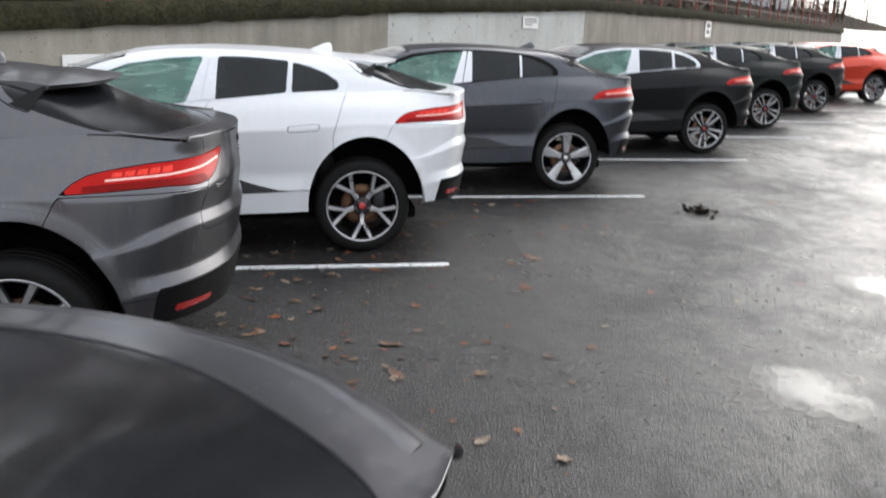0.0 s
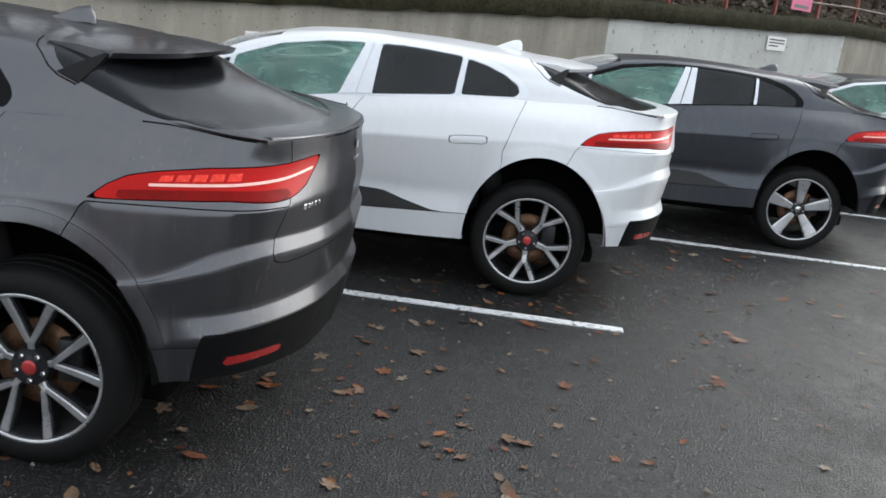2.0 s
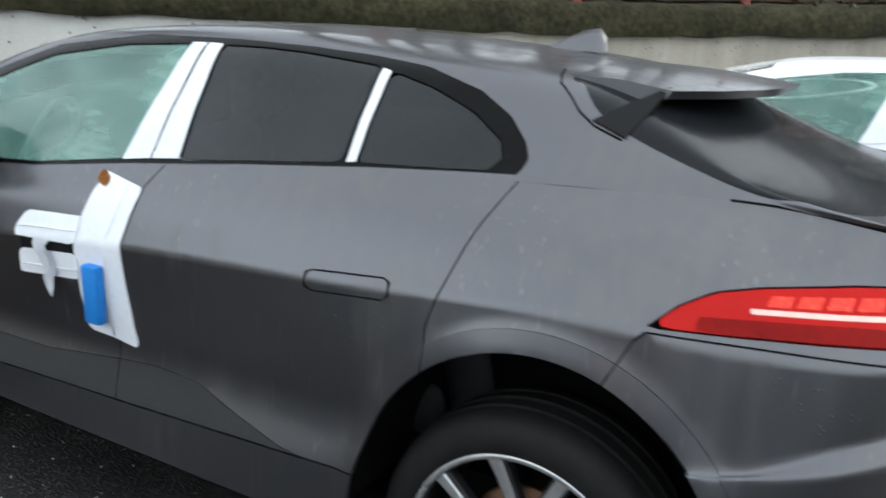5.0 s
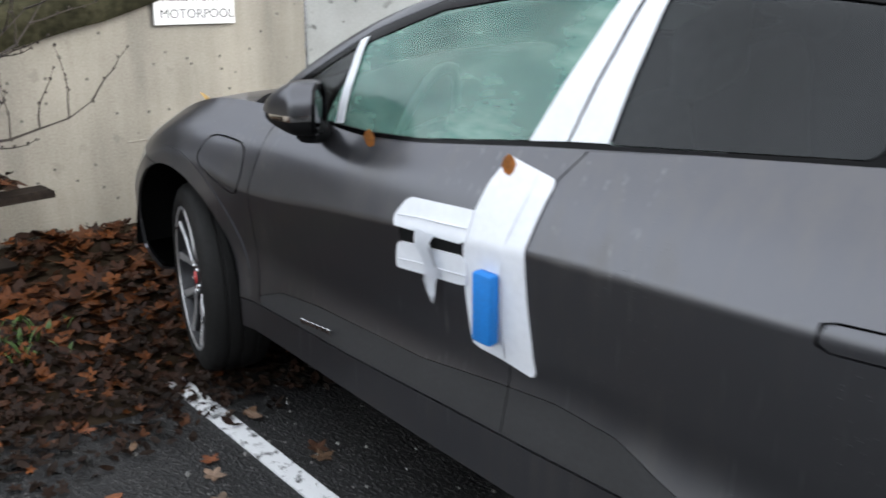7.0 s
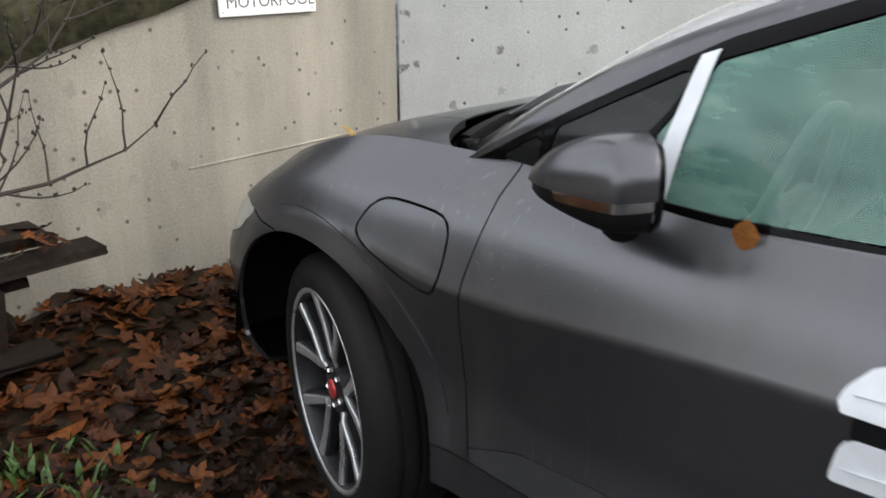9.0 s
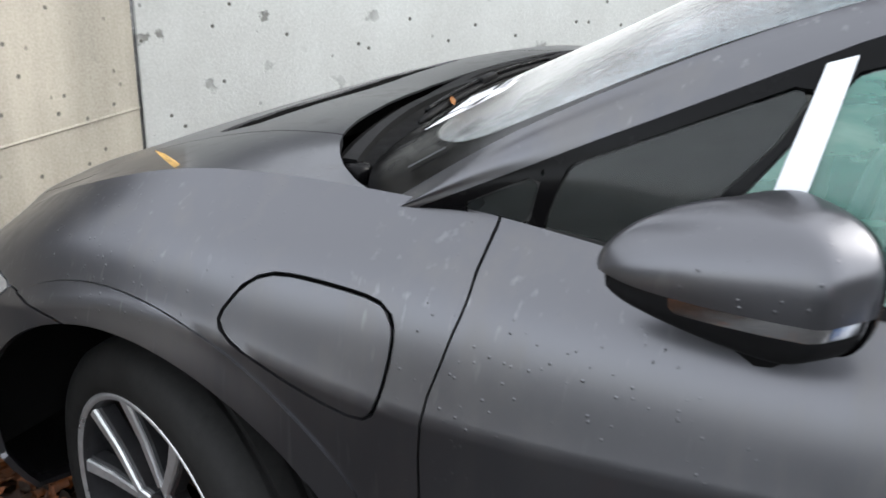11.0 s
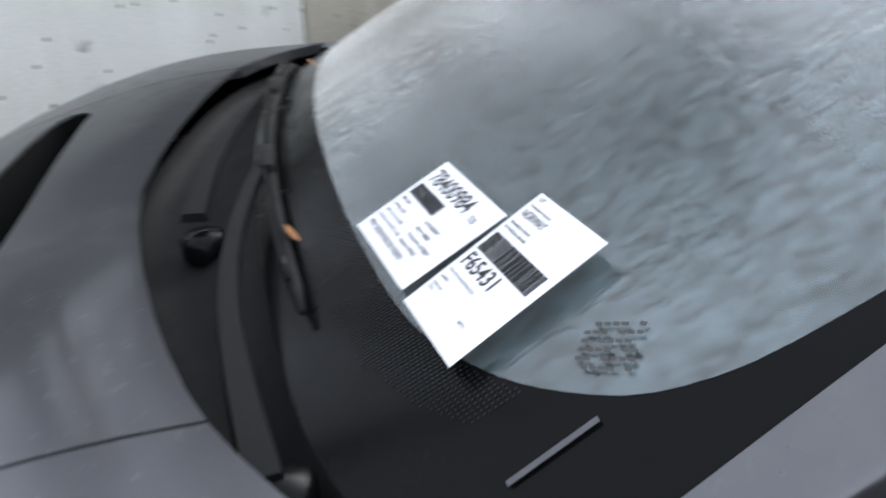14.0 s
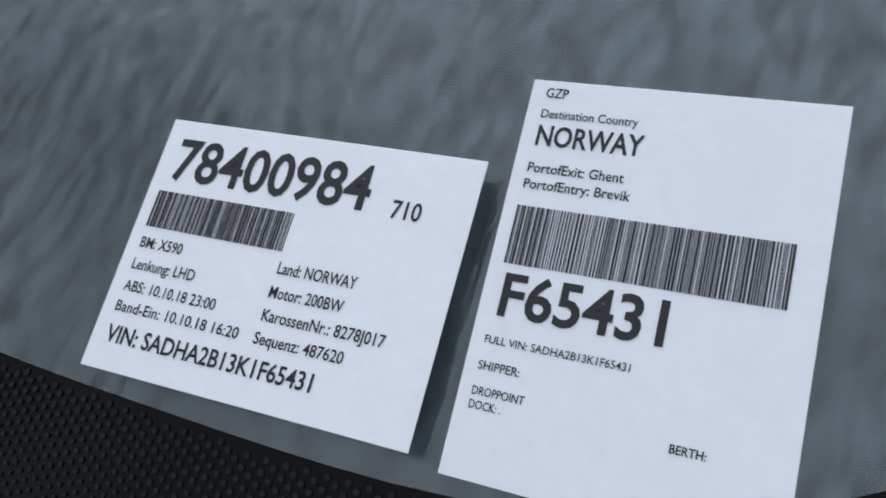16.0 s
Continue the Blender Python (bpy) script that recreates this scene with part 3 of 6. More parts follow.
LOWER, (T_ALONG, S_ALONG, MID) = lower_shell()
if np.mean(LOWER.rows[:, 3] * LOWER.rows[:, 0]) < 0:
    LOWER = LOWER.flip()
_fine = np.linspace(0, T_ALONG[-1], 2000)
_mid = spline(T_ALONG, MID, _fine)


def sy(y):
    """Way along the flank from the middle of the tail, for a length y on the flank."""
    k = _fine[(_mid[:, 0] > .6)], _mid[_mid[:, 0] > .6][:, 1]
    return float(T_ALONG[-1] - np.interp(-y, -k[1], k[0]))


def sx(x):
    """The same for a half width x on the tail."""
    sel = _fine > T_ALONG[10]
    return float(T_ALONG[-1] - np.interp(-x, -_mid[sel][:, 0], _fine[sel]))


def fx(x):
    """The same for a half width x on the nose."""
    sel = _fine < T_ALONG[3]
    return float(T_ALONG[-1] - np.interp(x, _mid[sel][:, 0], _fine[sel]))


# Cross-sections of the cabin and tail: belt, rail and middle line.
RAIL = [(0.778, 2.64, 1.046), (0.762, 2.39, 1.224), (0.716, 2.07, 1.386), (0.668, 1.74, 1.49), (0.636, 1.3, 1.538), (0.622, 0.9, 1.541), (0.607, 0.5, 1.52), (0.572, 0.15, 1.5), (0.556, -0.08, 1.455), (0.612, -0.37, 1.325), (0.64, -0.6, 1.275), (0.612, -0.78, 1.258)]
CENTRE = [(0, 2.7905, 1.095), (0, 2.54, 1.235), (0, 2.2, 1.418), (0, 1.8, 1.533), (0, 1.35, 1.572), (0, 0.9, 1.577), (0, 0.5, 1.563), (0, 0.1, 1.533), (0, -0.15, 1.47), (0, -0.45, 1.37), (0, -0.76, 1.28), (0, -0.95, 1.263)]
SIDE_Y = [2.64, 2.36, 2.0, 1.7, 1.3, .9, .5, .1, -.1, -.38, -.60, -.735]


def belt_at(y):
    b = np.array(BELT, float)
    t = np.concatenate([[0], np.cumsum(np.linalg.norm(np.diff(np.array(MID), axis=0), axis=1))])
    f = spline(t, b, np.linspace(t[2], t[11], 900))
    return np.stack([np.interp(-np.asarray(y), -f[:, 1], f[:, k]) for k in range(3)], -1)


def upper_shell(nm=170, nw=72):
    r, c = np.array(RAIL), np.array(CENTRE)
    b = belt_at(SIDE_Y)
    b[0] = r[0] + (0.004, 0, -.006)
    m1 = (b + r) / 2
    m1[:, 0] += .022
    m1[:, 2] += .008
    flat = np.array([.70, .70, .62] + [.52] * (len(r) - 3))
    m2 = np.stack([r[:, 0] * flat, c[:, 1] * .76 + r[:, 1] * .24, c[:, 2] * .79 + r[:, 2] * .21], 1)
    m2[:3, 2] += np.array((-.012, -.016, .012))
    trk = np.stack([b, m1, r, m2, c, m2 * (-1, 1, 1)], 1)
    n = len(r)
    q = np.linspace(0, n - 1, nm)
    along = spline(np.arange(n), trk, q)
    w = np.concatenate([np.linspace(0, 1.8, 26), np.linspace(1.8, 2.2, 12)[1:], np.linspace(2.2, 4, nw - 37)[1:]])
    G = np.stack([spline(np.arange(6), a, w) for a in along], 0)
    G[:, -1, 0] = 0
    G[:, :, 0] *= -1
    sh = Sheet.grid(G, np.repeat(q[:, None], len(w), 1), np.repeat(w[None], nm, 0))
    return sh


UPPER = upper_shell()
if np.mean(UPPER.rows[:, 5]) < 0:
    UPPER = UPPER.flip()


def bonnet_shell(nu=70, nw=44):
    t = T_ALONG
    u = np.linspace(t[0], t[5], nu)
    b = spline(t, np.array(BELT, float), u)
    cy = [3.78, 3.68, 3.42, 3.19, 2.99, 2.76]
    cz = [.77, .833, .950, 1.030, 1.072, 1.088]
    c = np.stack([0 * u, spline(t[:6], np.array(cy)[:, None], np.minimum(u, t[5]))[:, 0], spline(t[:6], np.array(cz)[:, None], np.minimum(u, t[5]))[:, 0]], 1)
    m1 = b * (.72, 1, 1) * (1, .66, .66) + c * (0, .34, .34)
    m1[:, 2] += .012
    m2 = b * (.36, 1, 1) * (1, .22, .22) + c * (0, .78, .78)
    m2[:, 2] += .008
    trk = np.stack([b, m1, m2, c, m2 * (-1, 1, 1)], 1)
    w = np.linspace(0, 3, nw)
    G = np.stack([spline(np.arange(5), a, w) for a in trk], 0)
    G[:, -1, 0] = 0
    G[:, :, 0] *= -1
    return Sheet.grid(G, np.repeat(u[:, None], nw, 1), np.repeat(w[None], nu, 0))


BONNET = bonnet_shell()
if np.mean(BONNET.rows[:, 5]) < 0:
    BONNET = BONNET.flip()
GAP = 0.0020


def cut(sheet, poly, rnd=0.0, gap=GAP, cols=(6, 7)):
    """The piece of a sheet inside an outline, and the rest, with a joint between."""
    d = lambda r: sdf(r[:, cols], poly, rnd)
    a, rest = sheet.split(lambda r: d(r) + gap)
    return a, rest.outside(lambda r: d(r) - gap)


def convex(sheet, poly, cols):
    """The piece of a sheet inside a convex outline, cut along straight lines."""
    mid = np.mean(poly, axis=0)
    for (ax, ay), (bx, by) in zip(poly, list(poly[1:]) + [poly[0]]):
        s = 1.0 if (bx - ax) * (mid[1] - ay) - (by - ay) * (mid[0] - ax) < 0 else -1.0
        sheet = sheet.inside(lambda r: s * ((bx - ax) * (r[:, cols[1]] - ay) - (by - ay) * (r[:, cols[0]] - ax)))
    return sheet


def side_shape(pts, smooth_n=0):
    """An outline on the flank from rows of length y and height."""
    p = curve_poly(pts, smooth_n) if smooth_n else pts
    return [(sy(y), z) for y, z in p]


def car_parts():
    """All body pieces of one car: name, sheet, kind of surface, thickness."""
    out = []
    low = LOWER
    # wheel arches
    for k in range(2):
        low = low.outside(lambda r: arch(r, k))
    # tail lamps
    lamp = [(sy(-.25), 1.047), (sy(-.30), 1.092), (sy(-.36), 1.124), (sy(-.44), 1.140), (sy(-.60), 1.160), (sx(.655), 1.176), (sx(.44), 1.194), (sx(.47), 1.155), (sx(.54), 1.094), (sx(.60), 1.070), (sx(.632), 1.062), (sx(.697), 1.056), (sy(-.67), 1.064), (sy(-.43), 1.052)]
    a, low = cut(low, lamp, 0, .002)
    out.append(("tail_lamp", a, "lamp_red", .02))
    bar_u, bar_z = [sy(-.43), sy(-.675), sx(.663), sx(.50)], [1.098, 1.110, 1.127, 1.150]
    order = np.argsort(bar_u)
    line = lambda r: np.interp(r[:, 6], np.array(bar_u)[order], np.array(bar_z)[order])
    bar = a.inside(lambda r: r[:, 7] - line(r) - .0045).inside(lambda r: line(r) - .0045 - r[:, 7])
    bar = bar.inside(lambda r: r[:, 6] - max(bar_u)).inside(lambda r: min(bar_u) - r[:, 6])
    out.append(("lamp_bar", bar.shift(.002), "lamp_bar", .004))
    low_band = [(sy(-.34), 1.078), (sy(-.60), 1.092), (sx(.66), 1.096), (sx(.62), 1.070), (sx(.66), 1.060), (sy(-.34), 1.054)]
    out.append(("lamp_lower_band", a.inside(lambda r: sdf(r[:, 6:8], low_band)).shift(.0015), "lamp_dark", .004))
    for k in range(5):
        y0 = -.455 - .050 * k
        cell = [(sy(y0), 1.109 + .003 * k), (sy(y0 - .040), 1.111 + .003 * k), (sy(y0 - .044), 1.131 + .0042 * k), (sy(y0 - .006), 1.128 + .0042 * k)]
        out.append(("lamp_cell", convex(a, cell, (6, 7)).shift(.0015), "lamp_cell", .003))
    # tailgate below the deck
    gate = [(sx(0) - .3, 1.5), (sx(.642), 1.5), (sx(.632), 1.05), (sx(.655), .98), (sx(.672), .92), (sx(.678), .875), (sx(.665), .842), (sx(.61), .824), (sx(.52), .824), (sx(.25), .830), (sx(0) - .3, .832)]
    g, low = cut(low, gate)
    out.append(("tailgate_skin", g, "paint", .012))
    # lower bumper: dark insert, then the painted bumper
    dark = [(sx(0) - .3, .603), (sx(.45), .601), (sx(.80), .603), (sy(-.66), .600), (sy(-.65), .556), (sy(-.62), .20), (sx(0) - .3, .2)]
    d, low = cut(low, dark, 0, .001)
    refl = [(sx(.77), .500), (sx(.52), .482), (sx(.54), .458), (sx(.77), .470)]
    r, d = cut(d, refl, .004, .001)
    out.append(("reflector", r, "red_plastic", .01))
    out.append(("lower_bumper", d, "trim", .015))
    bump = [(sx(0) - .3, 1.09), (sx(.62), 1.037), (sy(-.240), 1.037), (sy(-.13), .83), (sy(-.10), .2), (sx(0) - .3, .2)]
    b, low = cut(low, bump)
    lowline = [(sy(-.30), .548), (sy(-.66), .556), (sy(-.64), .2), (sy(-.2), .2)]
    c, b = cut(b, lowline, 0, .0015)
    out.append(("bumper_corner", c, "paint", .012))
    out.append(("rear_bumper", b, "paint", .012))
    # nose: headlamp, bumper
    head = [(sy(3.285), .832), (sy(3.38), .838), (sy(3.50), .818), (fx(.74), .800), (fx(.60), .785), (fx(.62), .715), (sy(3.50), .705), (sy(3.40), .745)]
    h, low = cut(low, head, 0, .002)
    out.append(("headlamp", h, "lamp_clear", .02))
    nose = [(sy(3.285), .832), (sy(3.13), .826), (sy(2.9), .80), (sy(2.9), .1), (fx(0) + .4, .1), (fx(0) + .4, .74), (fx(.5), .76), (fx(.6), .775), (sy(3.50), .765), (sy(3.40), .79)]
    n, low = cut(low, nose)
    grille = [(fx(.46), .78), (fx(0) + .3, .79), (fx(0) + .3, .42), (fx(.36), .44)]
    gr, n = cut(n, grille, .02, .001)
    out.append(("grille", gr, "trim", .01))
    out.append(("front_bumper", n, "paint", .012))
    # sills
    sill = [(sy(2.62), .440), (sy(2.5), .444), (sy(1.9), .455), (sy(1.2), .482), (sy(.5), .522), (sy(.3), .535), (sy(.3), .2), (sy(2.7), .2)]
    s, low = cut(low, sill, 0, .003)
    out.append(("sill", s, "paint", .012))
    # doors
    fdoor = [(sy(2.372), 1.20), (sy(2.372), 1.098), (sy(2.408), 1.044), (sy(2.433), .967), (sy(2.450), .88), (sy(2.457), .777), (sy(2.457), .68), (sy(2.452), .59), (sy(2.428), .435), (sy(1.275), .435), (sy(1.288), .60), (sy(1.288), .72), (sy(1.272), .90), (sy(1.248), 1.02), (sy(1.208), 1.115), (sy(1.155), 1.19), (sy(1.155), 1.30)]
    f, low = cut(low, fdoor)
    rdoor = [(sy(1.155), 1.40), (sy(1.155), 1.19), (sy(1.208), 1.115), (sy(1.248), 1.02), (sy(1.272), .90), (sy(1.288), .72), (sy(1.288), .60), (sy(1.275), .435), (sy(.45), .435), (sy(.3), .6), (sy(.235), .85), (sy(.232), .90), (sy(.236), .95), (sy(.205), 1.05), (sy(.17), 1.16), (sy(.14), 1.235), (sy(.115), 1.29), (sy(.10), 1.40)]
    rd, low = cut(low, rdoor)
    # dark moulding along the foot of the doors
    mould = [(sy(2.6), .43), (sy(2.46), .47), (sy(2.3), .528), (sy(2.1), .545), (sy(1.6), .556), (sy(1.3), .594), (sy(1.14), .611), (sy(.965), .606), (sy(.84), .568), (sy(.65), .524), (sy(.5), .515), (sy(.5), .40), (sy(2.6), .40)]
    m1, f = cut(f, mould, 0, .001)
    m2, rd = cut(rd, mould, 0, .001)
    # handles, flush in the doors
    hf = [(sy(1.62), .945), (sy(1.40), .965), (sy(1.40), .925), (sy(1.62), .905)]
    hr = [(sy(.572), 1.012), (sy(.345), 1.032), (sy(.345), .994), (sy(.572), .974)]
    k1, f = cut(f, hf, .006, .0022)
    k2, rd = cut(rd, hr, .006, .0022)
    out += [("front_door", f, "paint", .012), ("rear_door", rd, "paint", .012), ("front_handle", k1, "paint", .008), ("rear_handle", k2, "paint", .008)]
    out += [("front_moulding", m1, "mould", .01), ("rear_moulding", m2, "mould", .01)]
    # charging flap
    flap = [(2.788, .895), (2.774, .945), (2.744, .976), (2.70, .989), (2.61, .989), (2.545, .983), (2.520, .960), (2.516, .90), (2.524, .842), (2.545, .816), (2.60, .821), (2.70, .852)]
    fl, low = cut(low, side_shape(curve_poly(flap, 4)), 0, .003)
    out.append(("charging_flap", fl.shift(.0005), "paint", .008))
    fend, quarter = low.split(lambda r: 1.2 - r[:, 1])
    out.append(("front_wing", fend, "paint", .012))
    out.append(("rear_quarter", quarter, "paint", .012))
    # a flat band round each wheel opening, standing a little proud at its upper edge
    for q, (name, sheet, kind, thick) in list(enumerate(out)):
        k = {"front_wing": 1, "front_bumper": 1, "rear_quarter": 0, "rear_bumper": 0}.get(name)
        if k is None:
            continue
        wide = .066 if k else .050
        band, rest = sheet.split(lambda r: np.maximum(arch(r, k, wide), .52 - r[:, 2]))
        d = np.clip(arch(band.rows, k) / wide, 0, 1)
        band.rows[:, 0] -= .0038 * d
        out[q] = (name, rest, kind, thick)
        out.append(("arch_flare", band, kind, .010))
    return out


# outline of the clear part of the windscreen
CLEAR = curve_poly([(.2, 2.694), (0, 2.700), (-.20, 2.694), (-.36, 2.680), (-.513, 2.655), (-.610, 2.612), (-.668, 2.562), (-.702, 2.51), (-.718, 2.43), (-.712, 2.26), (-.672, 1.97), (-.63, 1.87), (-.52, 1.80), (-.3, 1.76), (0, 1.745), (.2, 1.745)], 5)


def roof_parts():
    """Pieces of the cabin, the left half: name, sheet, surface, thickness, whether it runs across."""
    out = []
    yz = (1, 2)
    up = UPPER
    back = curve_poly([(-.48, .10), (-.57, .055), (-.628, .0), (-.654, -.10), (-.675, -.26), (-.682, -.36), (-.678, -.46), (-.652, -.548), (-.60, -.608), (-.50, -.668), (-.36, -.727), (-.18, -.788), (0, -.808), (.25, -.775), (.3, .10)], 6)
    glass, up = up.split(lambda r: np.maximum(np.maximum(sdf(r[:, 0:2], back), 7.2 - r[:, 6]), .5 - r[:, 7]))
    out.append(("rear_window", glass.shift(-.003), "glass_rear", .005, True))
    side, top = up.split(lambda r: r[:, 7] - 1.985)
    # side glass with its dark surround
    line = [(2.545, 1.090), (2.30, 1.228), (2.02, 1.378), (1.76, 1.474), (1.40, 1.526), (1.05, 1.532), (.80, 1.527), (.60, 1.516), (.44, 1.500), (.28, 1.456), (.185, 1.405), (.130, 1.352), (.114, 1.318), (.128, 1.282), (.24, 1.276), (.5, 1.257), (.9, 1.216), (1.3, 1.169), (1.7, 1.115), (1.95, 1.094), (2.2, 1.088), (2.45, 1.089)]
    band, side = side.split(lambda r: sdf(r[:, yz], line) - .0)
    def lo_belt(y):
        return belt_at([y])[0][2]
    panes = {
        "front_triangle": [(2.462, 1.106), (2.374, 1.160), (2.384, 1.106)],
        "front_quarter_pane": [(2.345, 1.106), (2.322, 1.186), (2.075, 1.316), (2.10, 1.26), (2.215, 1.108)],
        "front_pane": [(2.02, 1.336), (1.75, 1.436), (1.45, 1.486), (1.215, 1.502), (1.338, 1.186), (1.7, 1.134), (1.95, 1.116), (2.16, 1.112)],
        "rear_pane": [(1.085, 1.506), (.95, 1.508), (.80, 1.503), (.60, 1.488), (.575, 1.485), (.595, 1.266), (1.122, 1.210)],
        "rear_quarter_pane": [(.522, 1.474), (.40, 1.444), (.28, 1.398), (.200, 1.348), (.186, 1.316), (.205, 1.292), (.30, 1.285), (.535, 1.272)],
    }
    for name, poly in panes.items():
        p, band = cut(band, poly, .008, .0015, yz)
        out.append((name, p.shift(-.004), {"front_pane": "glass_side", "front_triangle": "glass_quarter", "front_quarter_pane": "glass_quarter"}.get(name, "glass_dark"), .004, False))
    band = band.outside(lambda r: sdf(r[:, yz], [(2.402, 1.07), (2.399, 1.07), (2.340, 1.235), (2.343, 1.235)]) - .0012)
    out.append(("window_surround", band.shift(-.001), "trim_gloss", .012, False))
    # white film on the pillars
    films = {
        "front_film": [(1.200, 1.512), (1.152, 1.514), (1.222, 1.192), (1.328, 1.177)],
        "rear_film": [(1.140, 1.514), (1.093, 1.514), (1.114, 1.204), (1.214, 1.193)],
        "quarter_film": [(.556, 1.486), (.531, 1.481), (.544, 1.264), (.570, 1.260)],
        "mirror_film": [(2.060, 1.346), (2.030, 1.358), (2.062, 1.112), (2.102, 1.106)],
    }
    for name, poly in films.items():
        out.append((name, convex(up.inside(lambda r: sdf(r[:, yz], poly) - .05), poly, yz).shift(.004), "film", .003, False))
    out.append(("side_frame", side, "paint", .012, False))
    # rear glass, roof, deck
    scr, top = top.split(lambda r: np.maximum(r[:, 6] - (3.02 - .10 * np.maximum(0, 3.2 - r[:, 7])), 2.105 - r[:, 7]))
    clear = CLEAR
    clr, border = scr.split(lambda r: sdf(r[:, 0:2], clear))
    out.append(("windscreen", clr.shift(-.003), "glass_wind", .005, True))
    out.append(("windscreen_border", border.shift(-.003), "trim_gloss", .005, True))
    deck, top = top.split(lambda r: 9.0 - r[:, 6])
    out.append(("tailgate", deck, "paint", .012, True))
    out.append(("roof", top, "paint", .012, True))
    return out
# ---------------------------------------------------------------- wheels
def wheel(style, face=-1):
    """One wheel with its hub at the origin, outer face towards -x."""
    w = new("wheel")
    bm = bmesh.new()
    prof = [(-.118, .284), (-.125, .303), (-.124, .331), (-.112, .359), (-.095, .374), (-.064, .3805), (-.060, .3805), (-.058, .373), (-.048, .373), (-.046, .381), (-.012, .3825), (-.010, .3745), (.004, .3745), (.006, .3825), (.044, .381), (.046, .373), (.056, .373), (.058, .3805), (.095, .374), (.112, .359), (.124, .331), (.125, .303), (.118, .284), (.10, .27), (-.10, .27)]
    lathe(bm, prof, 72, closed=True)
    bmesh.ops.recalc_face_normals(bm, faces=bm.faces)
    part("tyre", smooth(bm, 40), RUBBER, w)
    bm = bmesh.new()
    lathe(bm, [(-.116, .290), (-.119, .284), (-.116, .274), (-.100, .268), (.09, .255), (.11, .277), (.112, .284)], 72)
    part("rim_barrel", smooth(bm), ALLOY_DARK, w)
    bm = bmesh.new()
    lathe(bm, [(-.112, .286), (-.1195, .289), (-.1215, .283), (-.118, .275), (-.108, .271)], 72)
    part("rim_lip", smooth(bm), ALLOY, w)
    bm = bmesh.new()
    lathe(bm, [(-.03, .165), (-.03, .07), (-.012, .07), (-.012, .165)], 48, closed=True)
    part("brake_disc", smooth(bm), DISC, w)
    bm = bmesh.new()
    box(bm, (.07, .10, .17), pose(-.03, -.135, .03), .02)
    part("brake_caliper", smooth(bm), ALLOY_DARK, w)
    def spoke(bm, r0, r1, w0, w1, a0, a1, x0, x1, depth):
        ps = []
        ends = [Vector((0, r * math.cos(a), r * math.sin(a))) for r, a in ((r0, a0), (r1, a1))]
        run = (ends[1] - ends[0]).normalized()
        t = Vector((0, -run.z, run.y))
        for c, ww, x in ((ends[0], w0, x0), ((ends[0] + ends[1]) / 2, (w0 + w1) / 2, (x0 + x1) / 2 + .004), (ends[1], w1, x1)):
            ps.append([Vector((x, 0, 0)) + c + t * ww * k + Vector((dx, 0, 0)) for k, dx in ((-.5, depth), (-.5, .004), (-.36, 0), (.36, 0), (.5, .004), (.5, depth))])
        vs = [[bm.verts.new(p) for p in row] for row in ps]
        for a, b in zip(vs, vs[1:]):
            for k in range(5):
                bm.faces.new((a[k], a[k + 1], b[k + 1], b[k]))
        bm.faces.new(vs[0][::-1])
        bm.faces.new(vs[-1])
    arms = []
    if style == "double":
        for k in range(5):
            a = 2 * math.pi * k / 5 + math.pi / 2 + .04
            arms += [((.045, .104, .026, .024, a, a, -.086, -.094, .035), (.098, .281, .020, .034, a - .07, a - .325, -.094, -.113, .032)), ((.098, .281, .020, .034, a + .07, a + .325, -.094, -.113, .032),)]
    elif style == "split":
        for k in range(5):
            a = 2 * math.pi * k / 5 - math.pi / 2
            arms += [((.05, .15, .04, .034, a, a, -.085, -.098, .035), (.145, .281, .026, .03, a - .06, a - .27, -.098, -.112, .03)), ((.145, .281, .026, .03, a + .06, a + .27, -.098, -.112, .03),)]
    elif style == "blade":
        for k in range(5):
            a = 2 * math.pi * k / 5 + math.pi / 2
            arms += [((.05, .281, .05, .115, a, a, -.088, -.112, .035),)]
    else:
        for k in range(10):
            a = 2 * math.pi * k / 10
            arms += [((.05, .281, .024, .036, a, a + (.16 if k % 2 else -.06), -.085, -.112, .03),)]
    for group in arms:
        bm = bmesh.new()
        for g in group:
            spoke(bm, *g)
        bmesh.ops.recalc_face_normals(bm, faces=bm.faces)
        part("spoke", bm, ALLOY, w)
        bm = bmesh.new()
        for r0, r1, w0, w1, a0, a1, x0, x1, d in group:
            spoke(bm, r0, r1 - .004, w0 + .012, w1 + .016, a0, a1, x0 + .008, x1 + .008, .03)
        bmesh.ops.recalc_face_normals(bm, faces=bm.faces)
        part("spoke_side", bm, ALLOY_DARK, w)
    bm = bmesh.new()
    lathe(bm, [(-.094, .001), (-.094, .03), (-.090, .036), (-.088, .07), (-.05, .078)], 40)
    bmesh.ops.recalc_face_normals(bm, faces=bm.faces)
    part("hub", smooth(bm), ALLOY_DARK, w)
    bm = bmesh.new()
    lathe(bm, [(-.101, .001), (-.100, .020), (-.097, .027), (-.090, .029)], 32)
    part("hub_cap", smooth(bm), CAP_RED if style != "blade" else CHROME, w)
    for k in range(5):
        a = 2 * math.pi * k / 5 + math.pi / 2 + math.pi / 5
        bm = bmesh.new()
        lathe(bm, [(-.098, .001), (-.098, .008), (-.094, .011), (-.08, .011)], 6, pose(0, .052 * math.cos(a), .052 * math.sin(a)))
        part("wheel_nut", bm, CHROME, w)
    return w


def put_under(ob, parent, m):
    ob.parent = parent
    ob.matrix_basis = m


_both = np.concatenate([UPPER.rows, UPPER.mirror().rows])


